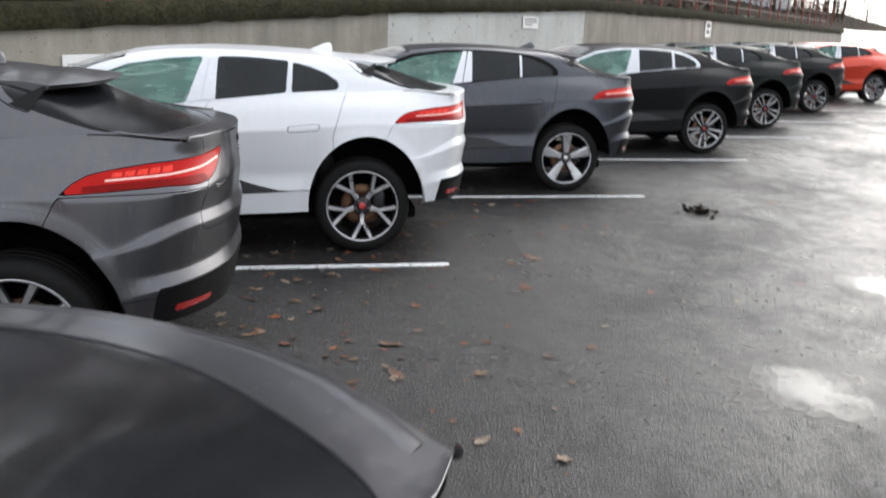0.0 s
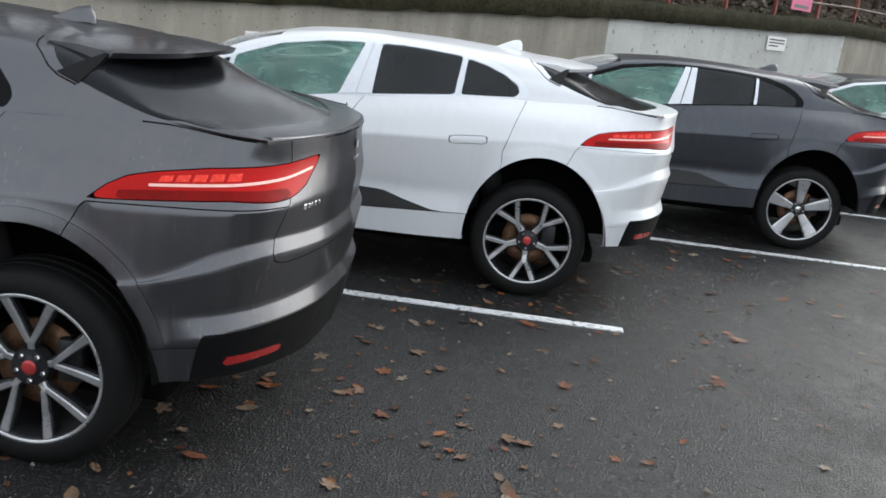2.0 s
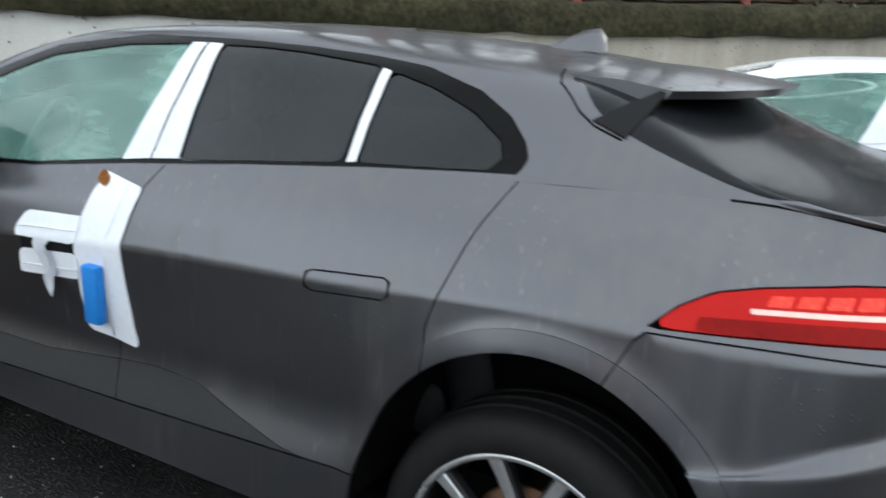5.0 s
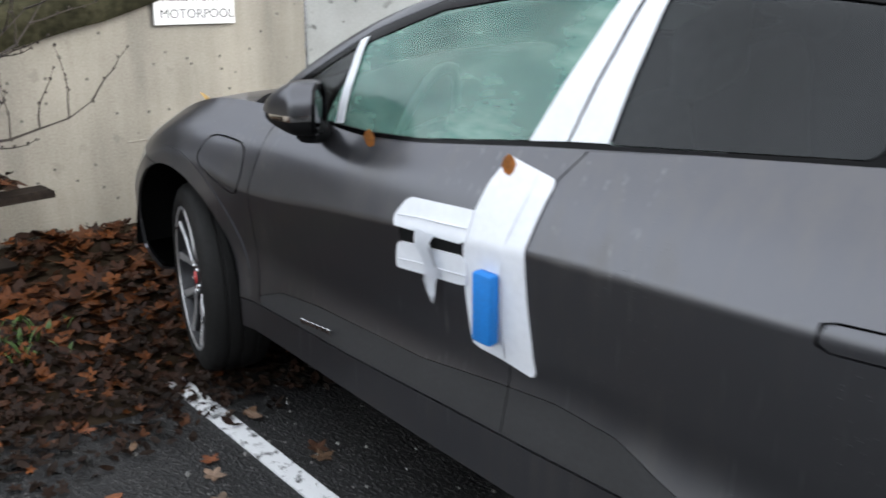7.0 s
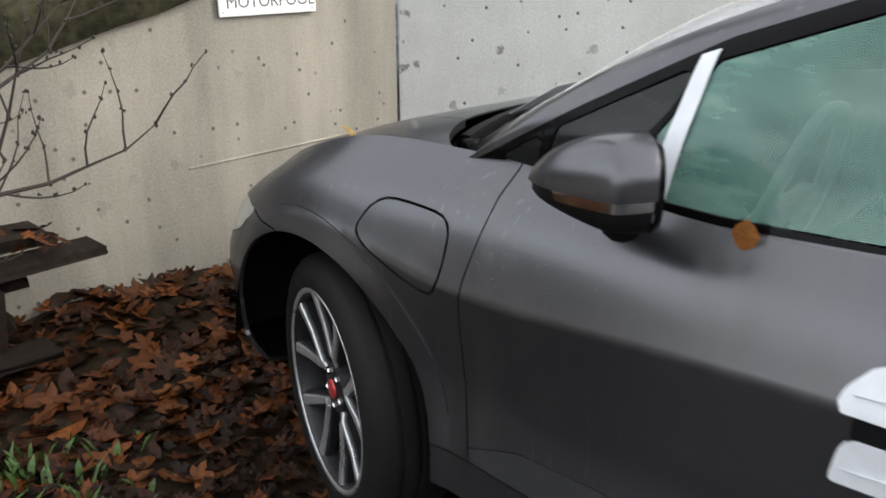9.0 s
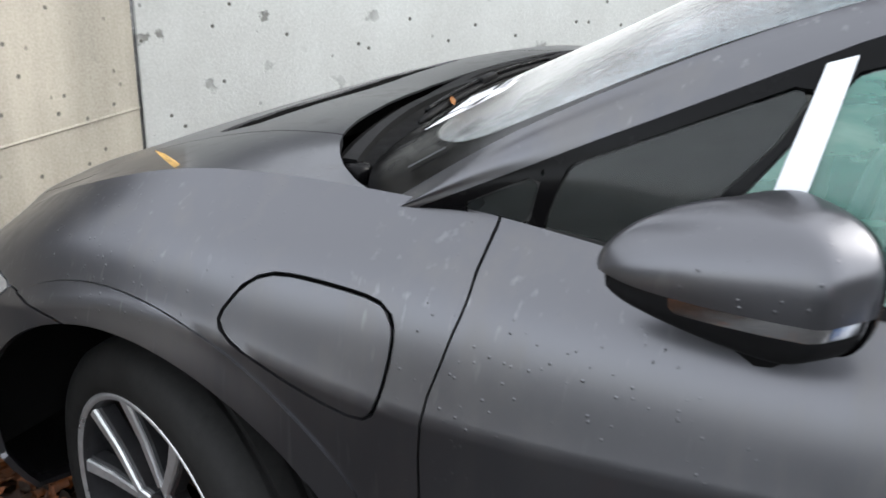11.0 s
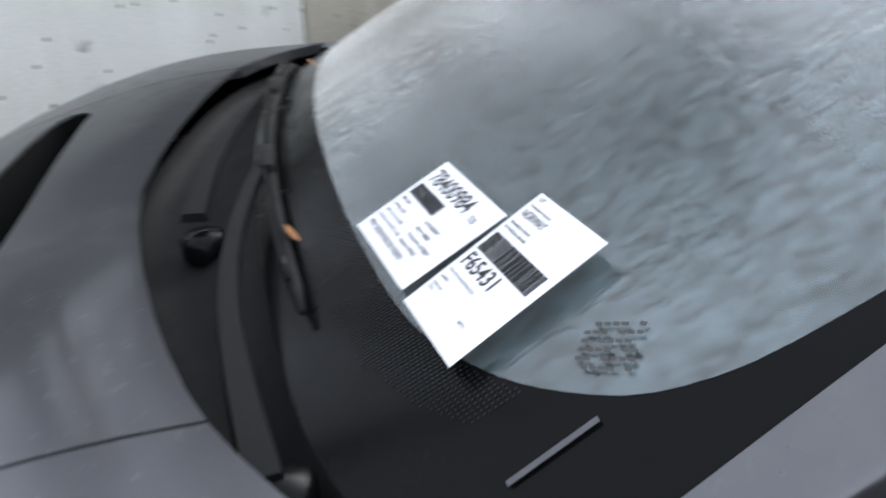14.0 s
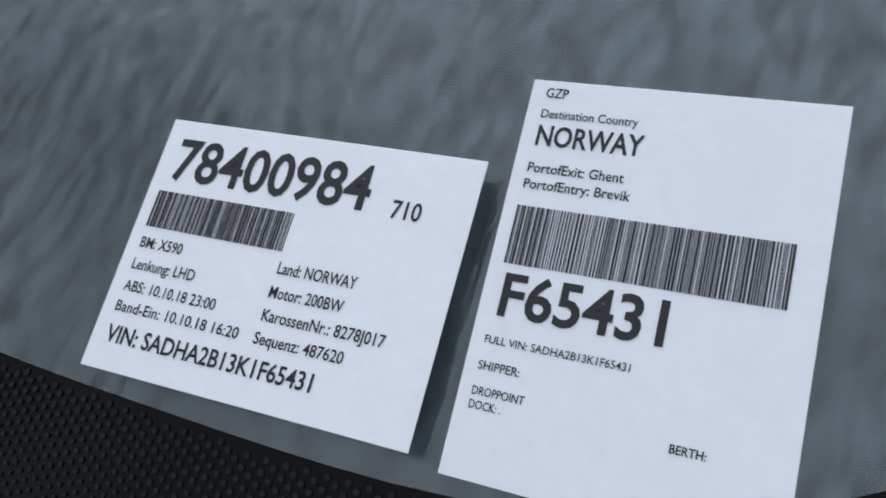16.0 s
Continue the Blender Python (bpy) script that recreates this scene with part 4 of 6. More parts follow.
def on_glass(x, y):
    """Place and normal on the cabin's skin over the plan point x, y."""
    d = np.hypot(_both[:, 0] - x, _both[:, 1] - y)
    k = np.argsort(d)[:4]
    w = 1 / (d[k] + 1e-4)
    r = (_both[k] * w[:, None]).sum(0) / w.sum()
    n = Vector(r[3:6]).normalized()
    p = Vector(r[:3])
    return Vector((x, y, p.z - (n.x * (x - p.x) + n.y * (y - p.y)) / n.z)), n


# ---------------------------------------------------------------- the car
SURF = {"paint": PAINT_GREY, "trim": TRIM, "mould": MOULD, "trim_gloss": TRIM_GLOSS, "lamp_red": LAMP_RED, "red_plastic": RED_PLASTIC, "lamp_clear": LAMP_CLEAR,
        "lamp_bar": LAMP_BAR, "lamp_dark": LAMP_DARK, "lamp_cell": LAMP_CELL, "glass_side": GLASS_SIDE, "glass_dark": GLASS_DARK, "glass_quarter": GLASS_QUARTER, "glass_rear": GLASS_REAR, "glass_wind": GLASS_WIND, "film": FILM}
ACROSS = {"tailgate_skin", "lower_bumper", "rear_bumper", "front_bumper", "grille"}
PLAIN_NAME = {"front_film": "white_film", "rear_film": "white_film", "quarter_film": "white_film", "mirror_film": "white_film", "front_pane": "side_window", "rear_pane": "side_window",
              "front_quarter_pane": "quarter_window", "front_triangle": "quarter_window", "rear_quarter_pane": "quarter_window", "front_handle": "door_handle", "rear_handle": "door_handle",
              "front_moulding": "door_moulding", "rear_moulding": "door_moulding", "bumper_corner": "bumper_corner"}
HOST = {"lamp_bar": "tail_lamp", "lamp_lower_band": "tail_lamp", "lamp_cell": "tail_lamp", "windscreen_border": "windscreen", "front_handle": "front_door", "rear_handle": "rear_door", "front_moulding": "front_door", "rear_moulding": "rear_door", "front_film": "front_door", "rear_film": "rear_door",
        "front_pane": "front_door", "rear_pane": "rear_door", "quarter_film": "rear_door", "mirror_film": "front_door", "reflector": "rear_bumper", "bumper_corner": "rear_bumper", "lower_bumper": "rear_bumper", "grille": "front_bumper"}


def build_car():
    car = new("car")
    made = {}
    rows = [(n, s, k, t, n in ACROSS) for n, s, k, t in car_parts()] + roof_parts()
    rows.sort(key=lambda r: r[0] in HOST)
    for name, sheet, kind, thick, across in rows:
        plainname = PLAIN_NAME.get(name, name)
        sides = [(sheet.both(), 0)] if across else [(sheet, -1), (sheet.mirror(), 1)]
        for sh, side in sides:
            host = made.get((HOST.get(name), side)) or made.get((HOST.get(name), 0)) or car
            ob = part(plainname, sh.bm(thick), SURF[kind], host)
            made[(name, side)] = ob
            if kind.startswith("glass"):
                ob.visible_shadow = False
    # bonnet
    edge = lambda r: np.interp(np.abs(r[:, 0]), (0, .13, .26, .38, .46, .53, .58, .62, .67, .72, .76, .785, .80), (2.940, 2.929, 2.908, 2.882, 2.861, 2.838, 2.817, 2.795, 2.763, 2.722, 2.678, 2.645, 2.61))
    top = BONNET.inside(lambda r: edge(r) - r[:, 1])
    wing, mid = top.split(lambda r: .575 - np.abs(r[:, 0]))
    for sh in (wing, wing.mirror()):
        part("wing_top", sh.bm(.02), PAINT_GREY, car)
    mid = mid.inside(lambda r: np.abs(r[:, 0]) - .571)
    slot = curve_poly([(-.520, 3.150), (-.42, 3.182), (-.2, 3.200), (0, 3.202), (.3, 3.202), (.3, 3.102), (0, 3.101), (-.2, 3.100), (-.40, 3.094), (-.485, 3.094)], 5)
    hole, mid = mid.split(lambda r: sdf(r[:, 0:2], slot))
    part("bonnet", mid.both().bm(.005), PAINT_GREY, car)
    well = hole.both().shift(-.004)
    bm = well.bm(.09)
    top_faces = list(bm.faces)[:len(well.faces)]
    bmesh.ops.delete(bm, geom=top_faces, context="FACES_ONLY")
    part("air_duct", bm, LINER, car)
    part("duct_floor", hole.both().shift(-.09).bm(0), LINER, car)
    # cowl trough between bonnet and glass
    bm = bmesh.new()
    rows = []
    for x in np.linspace(-.79, .79, 41):
        e = float(edge(np.array([[x, 0, 0]]))[0])
        g = on_glass(x, 2.60 + .20 * (1 - (x / .79) ** 2))[0]
        rows.append([bm.verts.new(p) for p in ((x, e + .01, 1.055), (x, e + .005, 1.022), (x, (e + g.y) / 2, 1.03), (x, g.y + .012, g.z - .028), (x, g.y - .03, g.z - .006))])
    for a, b in zip(rows, rows[1:]):
        for k in range(4):
            bm.faces.new((a[k], b[k], b[k + 1], a[k + 1]))
    part("cowl", smooth(bm), TRIM, car)
    # wipers: pivot on the cowl, flat arm, blade lying along the foot of the glass
    for (px_, py_), (x0, x1), join in (((-.605, 2.772), (-.43, .22), -.06), ((-.135, 2.852), (.12, .68), .34)):
        w = new("wiper")
        w.parent = car
        bm = bmesh.new()
        lathe(bm, [(0, .030), (.022, .030), (.030, .024), (.033, .001)], 20, pose(px_, py_, 1.034, 0, -90, 0))
        bmesh.ops.recalc_face_normals(bm, faces=bm.faces)
        part("pivot", smooth(bm, 50), TRIM_GLOSS, w)
        run = lambda x: 2.762 - .13 * x * x
        blade = []
        for x in np.linspace(x0, x1, 16):
            c, n_ = on_glass(x, run(x))
            blade.append(c + n_ * .009)
        bm = bmesh.new()
        tube(bm, blade, [.004] + [.0075] * 14 + [.004], 6)
        part("blade", smooth(bm), TRIM, w)
        bm = bmesh.new()
        tube(bm, [p + Vector((0, .006, .011)) for p in blade[1:-1]], [.003] + [.0045] * 12 + [.003], 5)
        part("spoiler_rib", smooth(bm), TRIM_GLOSS, w)
        ps = []
        for f in np.linspace(0, 1, 12):
            x = px_ + (join - px_) * f
            lift = .020 + .014 * math.sin(math.pi * f)
            y = (py_ + (run(join) - py_) * f) + .028 * math.sin(math.pi * f) * (1 if px_ < -.5 else .3)
            c, n_ = on_glass(x, min(y, 2.80))
            p = Vector((x, y, c.z - max(0, y - 2.80) * .35)) + n_ * lift
            if f == 0:
                p.z = max(p.z, 1.066)
            ps.append(p)
        bm = bmesh.new()
        vs = []
        for k, p in enumerate(ps):
            d_ = (ps[min(k + 1, 11)] - ps[max(k - 1, 0)]).normalized()
            sd = d_.cross(Vector((0, 0, 1))).normalized() * np.interp(k, (0, 3, 11), (.017, .0125, .0075))
            vs.append([bm.verts.new(p + q) for q in (-sd - Vector((0, 0, .006)), -sd * .8 + Vector((0, 0, .006)), sd * .8 + Vector((0, 0, .006)), sd - Vector((0, 0, .006)))])
        for a, b in zip(vs, vs[1:]):
            for k in range(4):
                bm.faces.new((a[k], a[(k + 1) % 4], b[(k + 1) % 4], b[k]))
        bm.faces.new(vs[0][::-1])
        bm.faces.new(vs[-1])
        bmesh.ops.recalc_face_normals(bm, faces=bm.faces)
        part("arm", smooth(bm, 50), TRIM, w)
        c, n_ = on_glass(join, run(join))
        bm = bmesh.new()
        box(bm, (.085, .020, .020), Matrix.Translation(c + n_ * .018) @ Matrix.Rotation(math.atan2(run(join + .01) - run(join - .01), .02), 4, "Z"), .005, 2)
        part("clip", smooth(bm), TRIM, w)
    # dark inner body behind the joints
    inner = LOWER
    for k in range(2):
        inner = inner.outside(lambda r: arch(r, k, .02))
    part("inner_body", inner.inside(lambda r: r[:, 2] - 1.20).both().shift(-.016).bm(0), LINER, car)
    # arch liners
    for y0, z0, a_, b_ in ARCHES:
        for side in (-1, 1):
            bm = bmesh.new()
            ang = np.linspace(.04, math.pi - .04, 30)
            rings = [[bm.verts.new((side * x, y0 + (a_ + e) * math.cos(t), z0 + (b_ + e) * math.sin(t))) for t in ang] for x, e in ((.950, .002), (.90, .02), (.60, .02), (.598, -.34))]
            for p, q in zip(rings, rings[1:]):
                for k in range(len(ang) - 1):
                    bm.faces.new((p[k], p[k + 1], q[k + 1], q[k]))
            part("arch_liner", smooth(bm), LINER, car)
    # floor
    bm = bmesh.new()
    box(bm, (1.5, 3.9, .10), pose(0, 1.5, .30), .02)
    part("underbody", bm, LINER, car)
    # spoiler over the rear window, with dark fins at its ends
    bm = bmesh.new()
    n = 28
    prof = []
    for k in range(n + 1):
        f = -1 + 2 * k / n
        x = .535 * f
        yb = .11 + .02 * (1 - f * f)
        yt = -.145 - .20 * (1 - abs(f) ** 3.0)
        zb = 1.535 - .030 * f * f
        zt = 1.498 - .012 * f * f
        prof.append([(x, yb, zb), (x, (yb + yt) / 2, (zb + zt) / 2 + .007), (x, yt, zt), (x, yt + .014, zt - .020), (x, yb - .10, zb - .055), (x, yb, zb - .02)])
    vs = [[bm.verts.new(p) for p in row] for row in prof]
    for p, q in zip(vs, vs[1:]):
        for k in range(6):
            bm.faces.new((p[k], p[(k + 1) % 6], q[(k + 1) % 6], q[k]))
    bm.faces.new(vs[0])
    bm.faces.new(vs[-1][::-1])
    bmesh.ops.recalc_face_normals(bm, faces=bm.faces)
    part("spoiler", smooth(bm, 30), PAINT_GREY, car)
    for side in (-1, 1):
        bm = bmesh.new()
        fin = [(.653, .000, 1.414), (.584, -.066, 1.456), (.517, -.135, 1.494), (.590, -.112, 1.440), (.664, -.084, 1.384)]
        lo = [bm.verts.new((side * x, y, z)) for x, y, z in fin]
        hi = [bm.verts.new((side * (x - .09), y + .015, z - .012)) for x, y, z in fin]
        bm.faces.new(lo)
        bm.faces.new(hi[::-1])
        for k in range(5):
            bm.faces.new((lo[k], lo[(k + 1) % 5], hi[(k + 1) % 5], hi[k]))
        bmesh.ops.recalc_face_normals(bm, faces=bm.faces)
        part("spoiler_fin", bm, TRIM, car)
    # raised lip along the edge of the deck
    bm = bmesh.new()
    rows = []
    for x in np.linspace(-.60, .60, 41):
        yy, zz = np.interp(abs(x), (0, .2, .35, .5, .60), (-.945, -.932, -.895, -.825, -.762)), 1.262
        taper = min(1.0, (.615 - abs(x)) / .03)
        rows.append([bm.verts.new(p) for p in ((x, yy + .085, zz - .010), (x, yy + .06, zz - .002), (x, yy + .03, zz + .003 * taper), (x, yy + .008, zz + .004 * taper), (x, yy - .004, zz - .001), (x, yy - .004, zz - .007))])
    for a, b in zip(rows, rows[1:]):
        for k in range(5):
            bm.faces.new((a[k], b[k], b[k + 1], a[k + 1]))
    part("deck_lip", smooth(bm, 60), PAINT_GREY, car)
    # dark tubes: overhang shade under the deck lip, open joints round tailgate and spoiler
    bm = bmesh.new()
    tube(bm, [(x, np.interp(abs(x), (0, .2, .35, .5, .60, .64), (-.948, -.935, -.898, -.828, -.766, -.735)), 1.252 - .012 * max(0, abs(x) - .5) / .14) for x in np.linspace(-.64, .64, 41)], .0042, 6)
    part("deck_joint", smooth(bm), LINER, car)
    for side in (-1, 1):
        bm = bmesh.new()
        pts = [belt_at([y])[0] for y in np.linspace(-.33, -.725, 24)]
        tube(bm, [(side * x, y, z) for x, y, z in pts], .0032, 6)
        part("tailgate_joint", smooth(bm), LINER, car)
        bm = bmesh.new()
        pts = []
        for x, y in ((.50, .135), (.55, .125), (.59, .105), (.618, .075), (.640, .035), (.655, -.01), (.668, -.07)):
            k = np.argmin(np.hypot(UPPER.rows[:, 0] + x, UPPER.rows[:, 1] - y))
            pts.append((side * -UPPER.rows[k, 0], UPPER.rows[k, 1], UPPER.rows[k, 2]))
        tube(bm, pts, .003, 6)
        part("spoiler_joint", smooth(bm), LINER, car)
    # aerial fin
    bm = bmesh.new()
    sec = [(.40, .002, .001), (.34, .022, .030), (.27, .026, .062), (.22, .018, .070), (.20, .010, .045), (.195, .006, .002)]
    rows = [[bm.verts.new((sg * w_ * q, y, 1.550 + h * hq)) for sg, q, hq in ((-1, 1.3, 0), (-1, .7, .6), (0, 0, 1), (1, .7, .6), (1, 1.3, 0))] for y, w_, h in sec]
    for a, b in zip(rows, rows[1:]):
        for k in range(4):
            bm.faces.new((a[k], a[k + 1], b[k + 1], b[k]))
    part("aerial_fin", smooth(bm, 60), PAINT_GREY, car)
    # door mirrors
    for side in (-1, 1):
        mirror_ = new("door_mirror")
        mirror_.parent = car
        # sections from the rim at the back to the nose: length, half width, top, bottom
        sec = np.array([(-.070, .084, .074, -.066), (-.052, .090, .080, -.072), (0, .090, .076, -.072), (.040, .080, .060, -.066), (.080, .060, .034, -.056), (.108, .034, .004, -.046), (.120, .004, -.018, -.036)])
        u_ = np.linspace(0, 6, 30)
        q_ = spline(np.arange(7), sec, u_)
        ph = np.linspace(0, 2 * math.pi, 49)
        pw = lambda v, e: np.sign(v) * np.abs(v) ** e
        mid_, half_ = (q_[:, 2] + q_[:, 3]) / 2, (q_[:, 2] - q_[:, 3]) / 2
        G = np.stack([q_[:, 1:2] * pw(np.cos(ph), .75), np.repeat(q_[:, :1], 49, 1), mid_[:, None] + half_[:, None] * pw(np.sin(ph), .75)], 2)
        G[:, :, 0] += .80 * np.maximum(G[:, :, 1], 0)
        sh = Sheet.grid(G, G[:, :, 1], G[:, :, 2])
        sh = sh + Sheet(np.zeros((0, 8)), [])
        if np.mean(sh.rows[:, 0] * sh.rows[:, 3]) < 0:
            sh = sh.flip()
        rim_, shell_ = sh.split(lambda r: r[:, 1] + .060)
        low_, cap_ = shell_.split(lambda r: r[:, 2] + .008 + .10 * r[:, 1])
        low_.rows[:, :2] *= .94
        strip_, low_ = low_.split(lambda r: np.maximum(-(r[:, 2] + .026 + .10 * r[:, 1]), r[:, 0] - .02))
        turn = pose(-.985, 2.070, 1.168, 0, 0, 45)
        for nm_, s_, mt_ in (("cap", cap_, PAINT_GREY), ("lower_shell", low_, TRIM), ("chrome_strip", strip_, CHROME), ("rim", rim_, TRIM_GLOSS)):
            bm = s_.bm(.006)
            bm.transform(turn)
            if side > 0:
                bm.transform(Matrix.Diagonal((-1, 1, 1, 1)))
                bmesh.ops.reverse_faces(bm, faces=bm.faces)
            part(nm_, bm, mt_, mirror_)
        bm = bmesh.new()
        bm.faces.new([bm.verts.new((.074 * math.cos(a), -.062, .004 + .058 * math.sin(a))) for a in np.linspace(0, 2 * math.pi, 32, endpoint=False)])
        bm.transform(turn)
        if side > 0:
            bm.transform(Matrix.Diagonal((-1, 1, 1, 1)))
        part("mirror_glass", bm, MIRROR, mirror_)
        bm = bmesh.new()
        tube(bm, [(side * .838, 2.17, 1.094), (side * .868, 2.13, 1.088), (side * .91, 2.085, 1.094), (side * .97, 2.05, 1.108)], [.020, .034, .036, .036], 12)
        part("stalk", smooth(bm), TRIM, mirror_)
    # badges, as plain bars
    for x0, w_, z0, h_ in ((0, .05, 1.185, .035), (-.045, .022, 1.128, .014), (-.015, .022, 1.128, .014), (.015, .022, 1.128, .014), (.045, .022, 1.128, .014), (-.535, .022, 1.015, .022), (-.507, .015, 1.015, .018), (-.485, .015, 1.016, .018), (-.463, .015, 1.017, .018), (-.441, .015, 1.018, .018)):
        k = np.argmin(np.hypot(LOWER.rows[:, 0] + abs(x0), (LOWER.rows[:, 2] - z0)) + (LOWER.rows[:, 1] > 0) * 9)
        p, nn = Vector(LOWER.rows[k, :3]), Vector(LOWER.rows[k, 3:6])
        bm = bmesh.new()
        box(bm, (w_, .005, h_), pose(x0, p.y - .003, z0, 0, 0, math.degrees(math.atan2(nn.y, nn.x)) + 90 if abs(x0) > .2 else 0), .0015, 1)
        part("badge", bm, CHROME, car)
    for k in range(6):
        bm = bmesh.new()
        box(bm, (.005, .019, .016), pose(-.941, 2.150 - .028 * k, .484 + .0025 * k, 6), .001, 1)
        part("badge", bm, CHROME, car)
    # interior
    for sxx in (-.38, .38):
        for yy, hh in ((1.35, 1.16), (.45, 1.10)):
            bm = bmesh.new()
            box(bm, (.50, .16, .66), pose(sxx, yy - .12, .86, -14), .06, 3)
            box(bm, (.50, .50, .18), pose(sxx, yy + .15, .56), .06, 3)
            box(bm, (.27, .10, .18), pose(sxx, yy - .24, hh + .16, -10), .04, 3)
            part("seat", smooth(bm), SEAT_COVER if sxx < 0 and yy > 1 else INTERIOR, car)
    bm = bmesh.new()
    box(bm, (1.4, .65, .30), pose(0, 2.35, .88, -8), .08, 3)
    part("dashboard", smooth(bm), INTERIOR, car)
    bm = bmesh.new()
    pts = [(-.38 + .185 * math.cos(a), 1.98 - .10 * math.sin(a) * .4, 1.0 + .185 * math.sin(a)) for a in np.linspace(0, 2 * math.pi, 33)]
    tube(bm, pts, .016, 8, False)
    box(bm, (.30, .04, .05), pose(-.38, 1.99, 1.0), .01)
    part("steering_wheel", smooth(bm), WHEEL_FILM, car, "steering wheel wrapped in pale protective film")
    return car


def with_wheels(car, style, steer=0.0):
    proto = wheel(style)
    first = True
    for y0 in AXLES:
        for side in (-1, 1):
            rz = (180 if side > 0 else 0) + (steer if y0 > 1 else 0)
            w = proto if first else copy_thing(proto, Matrix())
            first = False
            put_under(w, car, pose(side * (.797 if y0 > 1 else .775), y0, HUB - (.016 if y0 > 1 else 0), 0, 0, rz))
    return car


def repaint(car, paint):
    if paint in (PAINT_BLACK, PAINT_WHITE):
        for o in car.children_recursive:
            if o.name.startswith("window_surround") and car.location.x < 9:
                o.material_slots[0].link = "OBJECT"
                o.material_slots[0].material = FILM
    for o in car.children_recursive:
        if o.type == "MESH" and o.data.materials and o.data.materials[0] == PAINT_GREY:
            o.material_slots[0].link = "OBJECT"
            o.material_slots[0].material = paint


body = build_car()
ROW = [
    # place, heading, paint, wheels, label
    ((2.703, -1.784), 0, PAINT_WHITE, "split", "white electric car with dark windows and black and silver split-spoke wheels"),
    ((5.12, -4.278), 0, PAINT_SLATE, "blade", "slate grey electric car with five-blade wheels on a wet bay"),
    ((7.95, -7.40), 0, PAINT_BLACK, "multi", "black electric car with white film round its side windows"),
    ((11.15, -10.3), 0, PAINT_GREEN, "multi", "very dark green electric car parked in the row"),
    ((14.3, -13.43), 0, PAINT_BLACK, "multi", "black electric car near the end of the row"),
    ((17.4, -17.3), 0, PAINT_RED, "multi", "orange-red electric car at the end of the row"),
    ((-3.920, -0.497), 55.5, None, "double", "dark grey electric car with its tail to the aisle"),
]
cars = [(body, None, "double", "dark grey metallic electric car with white film and a patched door")]
for (x, y), h, paint, style, label in ROW:
    c = copy_thing(body, pose(x, y, 0, 0, 0, h))
    cars.append((c, paint, style, label))
for c, paint, style, label in cars:
    if paint:
        repaint(c, paint)
    with_wheels(c, style, -15.5 if c == body else 0.0)
    tagged(c, label, "car", "cars parked in the row")

# ---------------------------------------------------------------- ground
bm = bmesh.new()
bmesh.ops.create_grid(bm, x_segments=40, y_segments=40, size=600)
ob = part("ground", bm, ASPHALT, None)
tagged(ob, "wet dark asphalt of a parking lot", "ground", kind="structure")
for k in range(-1, 6):
    x, y = 1.40 + 2.52 * k, -2.43 - 2.69 * k
    bm = bmesh.new()
    box(bm, (.075, 5.3, .008), pose(x + (.065 if k < 0 else .02), y + 2.65, .003, 0, 0, .6 if k < 0 else 0))
    tagged(part("bay_line", bm, LINE, None), "white painted bay line worn on wet asphalt", "road marking", "bay lines", "structure")

# ---------------------------------------------------------------- wall
WDIR, WNRM = Vector((.724, -.690, 0)), Vector((.690, .724, 0))
P0 = Vector((.75, 4.70, 0))


def along_wall(s, d=0.0, z=0.0):
    return P0 + WDIR * s + WNRM * d + Vector((0, 0, z))


def wall_top(s):
    return float(np.interp(s, (-8, -2, 0, 4.5, 10.7, 18.2, 26, 34, 45, 60), (1.0, 1.15, 1.55, 1.60, 1.92, 2.17, 2.13, 2.04, 1.94, 1.8)))


def slab(pts, out, thick, bevel=.006):
    """A plate from a face outline pts, thickened along out."""
    bm = bmesh.new()
    f = [bm.verts.new(p) for p in pts]
    g = [bm.verts.new(Vector(p) + Vector(out) * thick) for p in pts]
    n = len(f)
    bm.faces.new(f)
    bm.faces.new(g[::-1])
    for k in range(n):
        bm.faces.new((f[k], f[(k + 1) % n], g[(k + 1) % n], g[k]))
    bmesh.ops.recalc_face_normals(bm, faces=bm.faces)
    if bevel:
        bmesh.ops.bevel(bm, geom=bm.edges, offset=bevel, segments=1, affect="EDGES")
    return bm


JOINTS = [0, 3.03, 10.73, 18.0, 25.0, 32.0, 39.0, 46.0, 53.0]
for k, (s0, s1) in enumerate(zip(JOINTS, JOINTS[1:])):
    ss = [s0 + .005] + [x for x in np.arange(math.ceil(s0 + .6), s1 - .5, 1.0)] + [s1 - .005]
    pts = [along_wall(ss[0], 0, -.1), along_wall(ss[-1], 0, -.1)] + [along_wall(x, 0, wall_top(x)) for x in ss[::-1]]
    white = k in (0, 2)
    ob = part(f"wall_{k + 2}", slab(pts, WNRM, .3), CONCRETE_WHITE if white else CONCRETE, None)
    tagged(ob, "whitish stained concrete retaining wall panel with blow holes" if white else "beige stained concrete retaining wall panel", "wall", kind="structure")
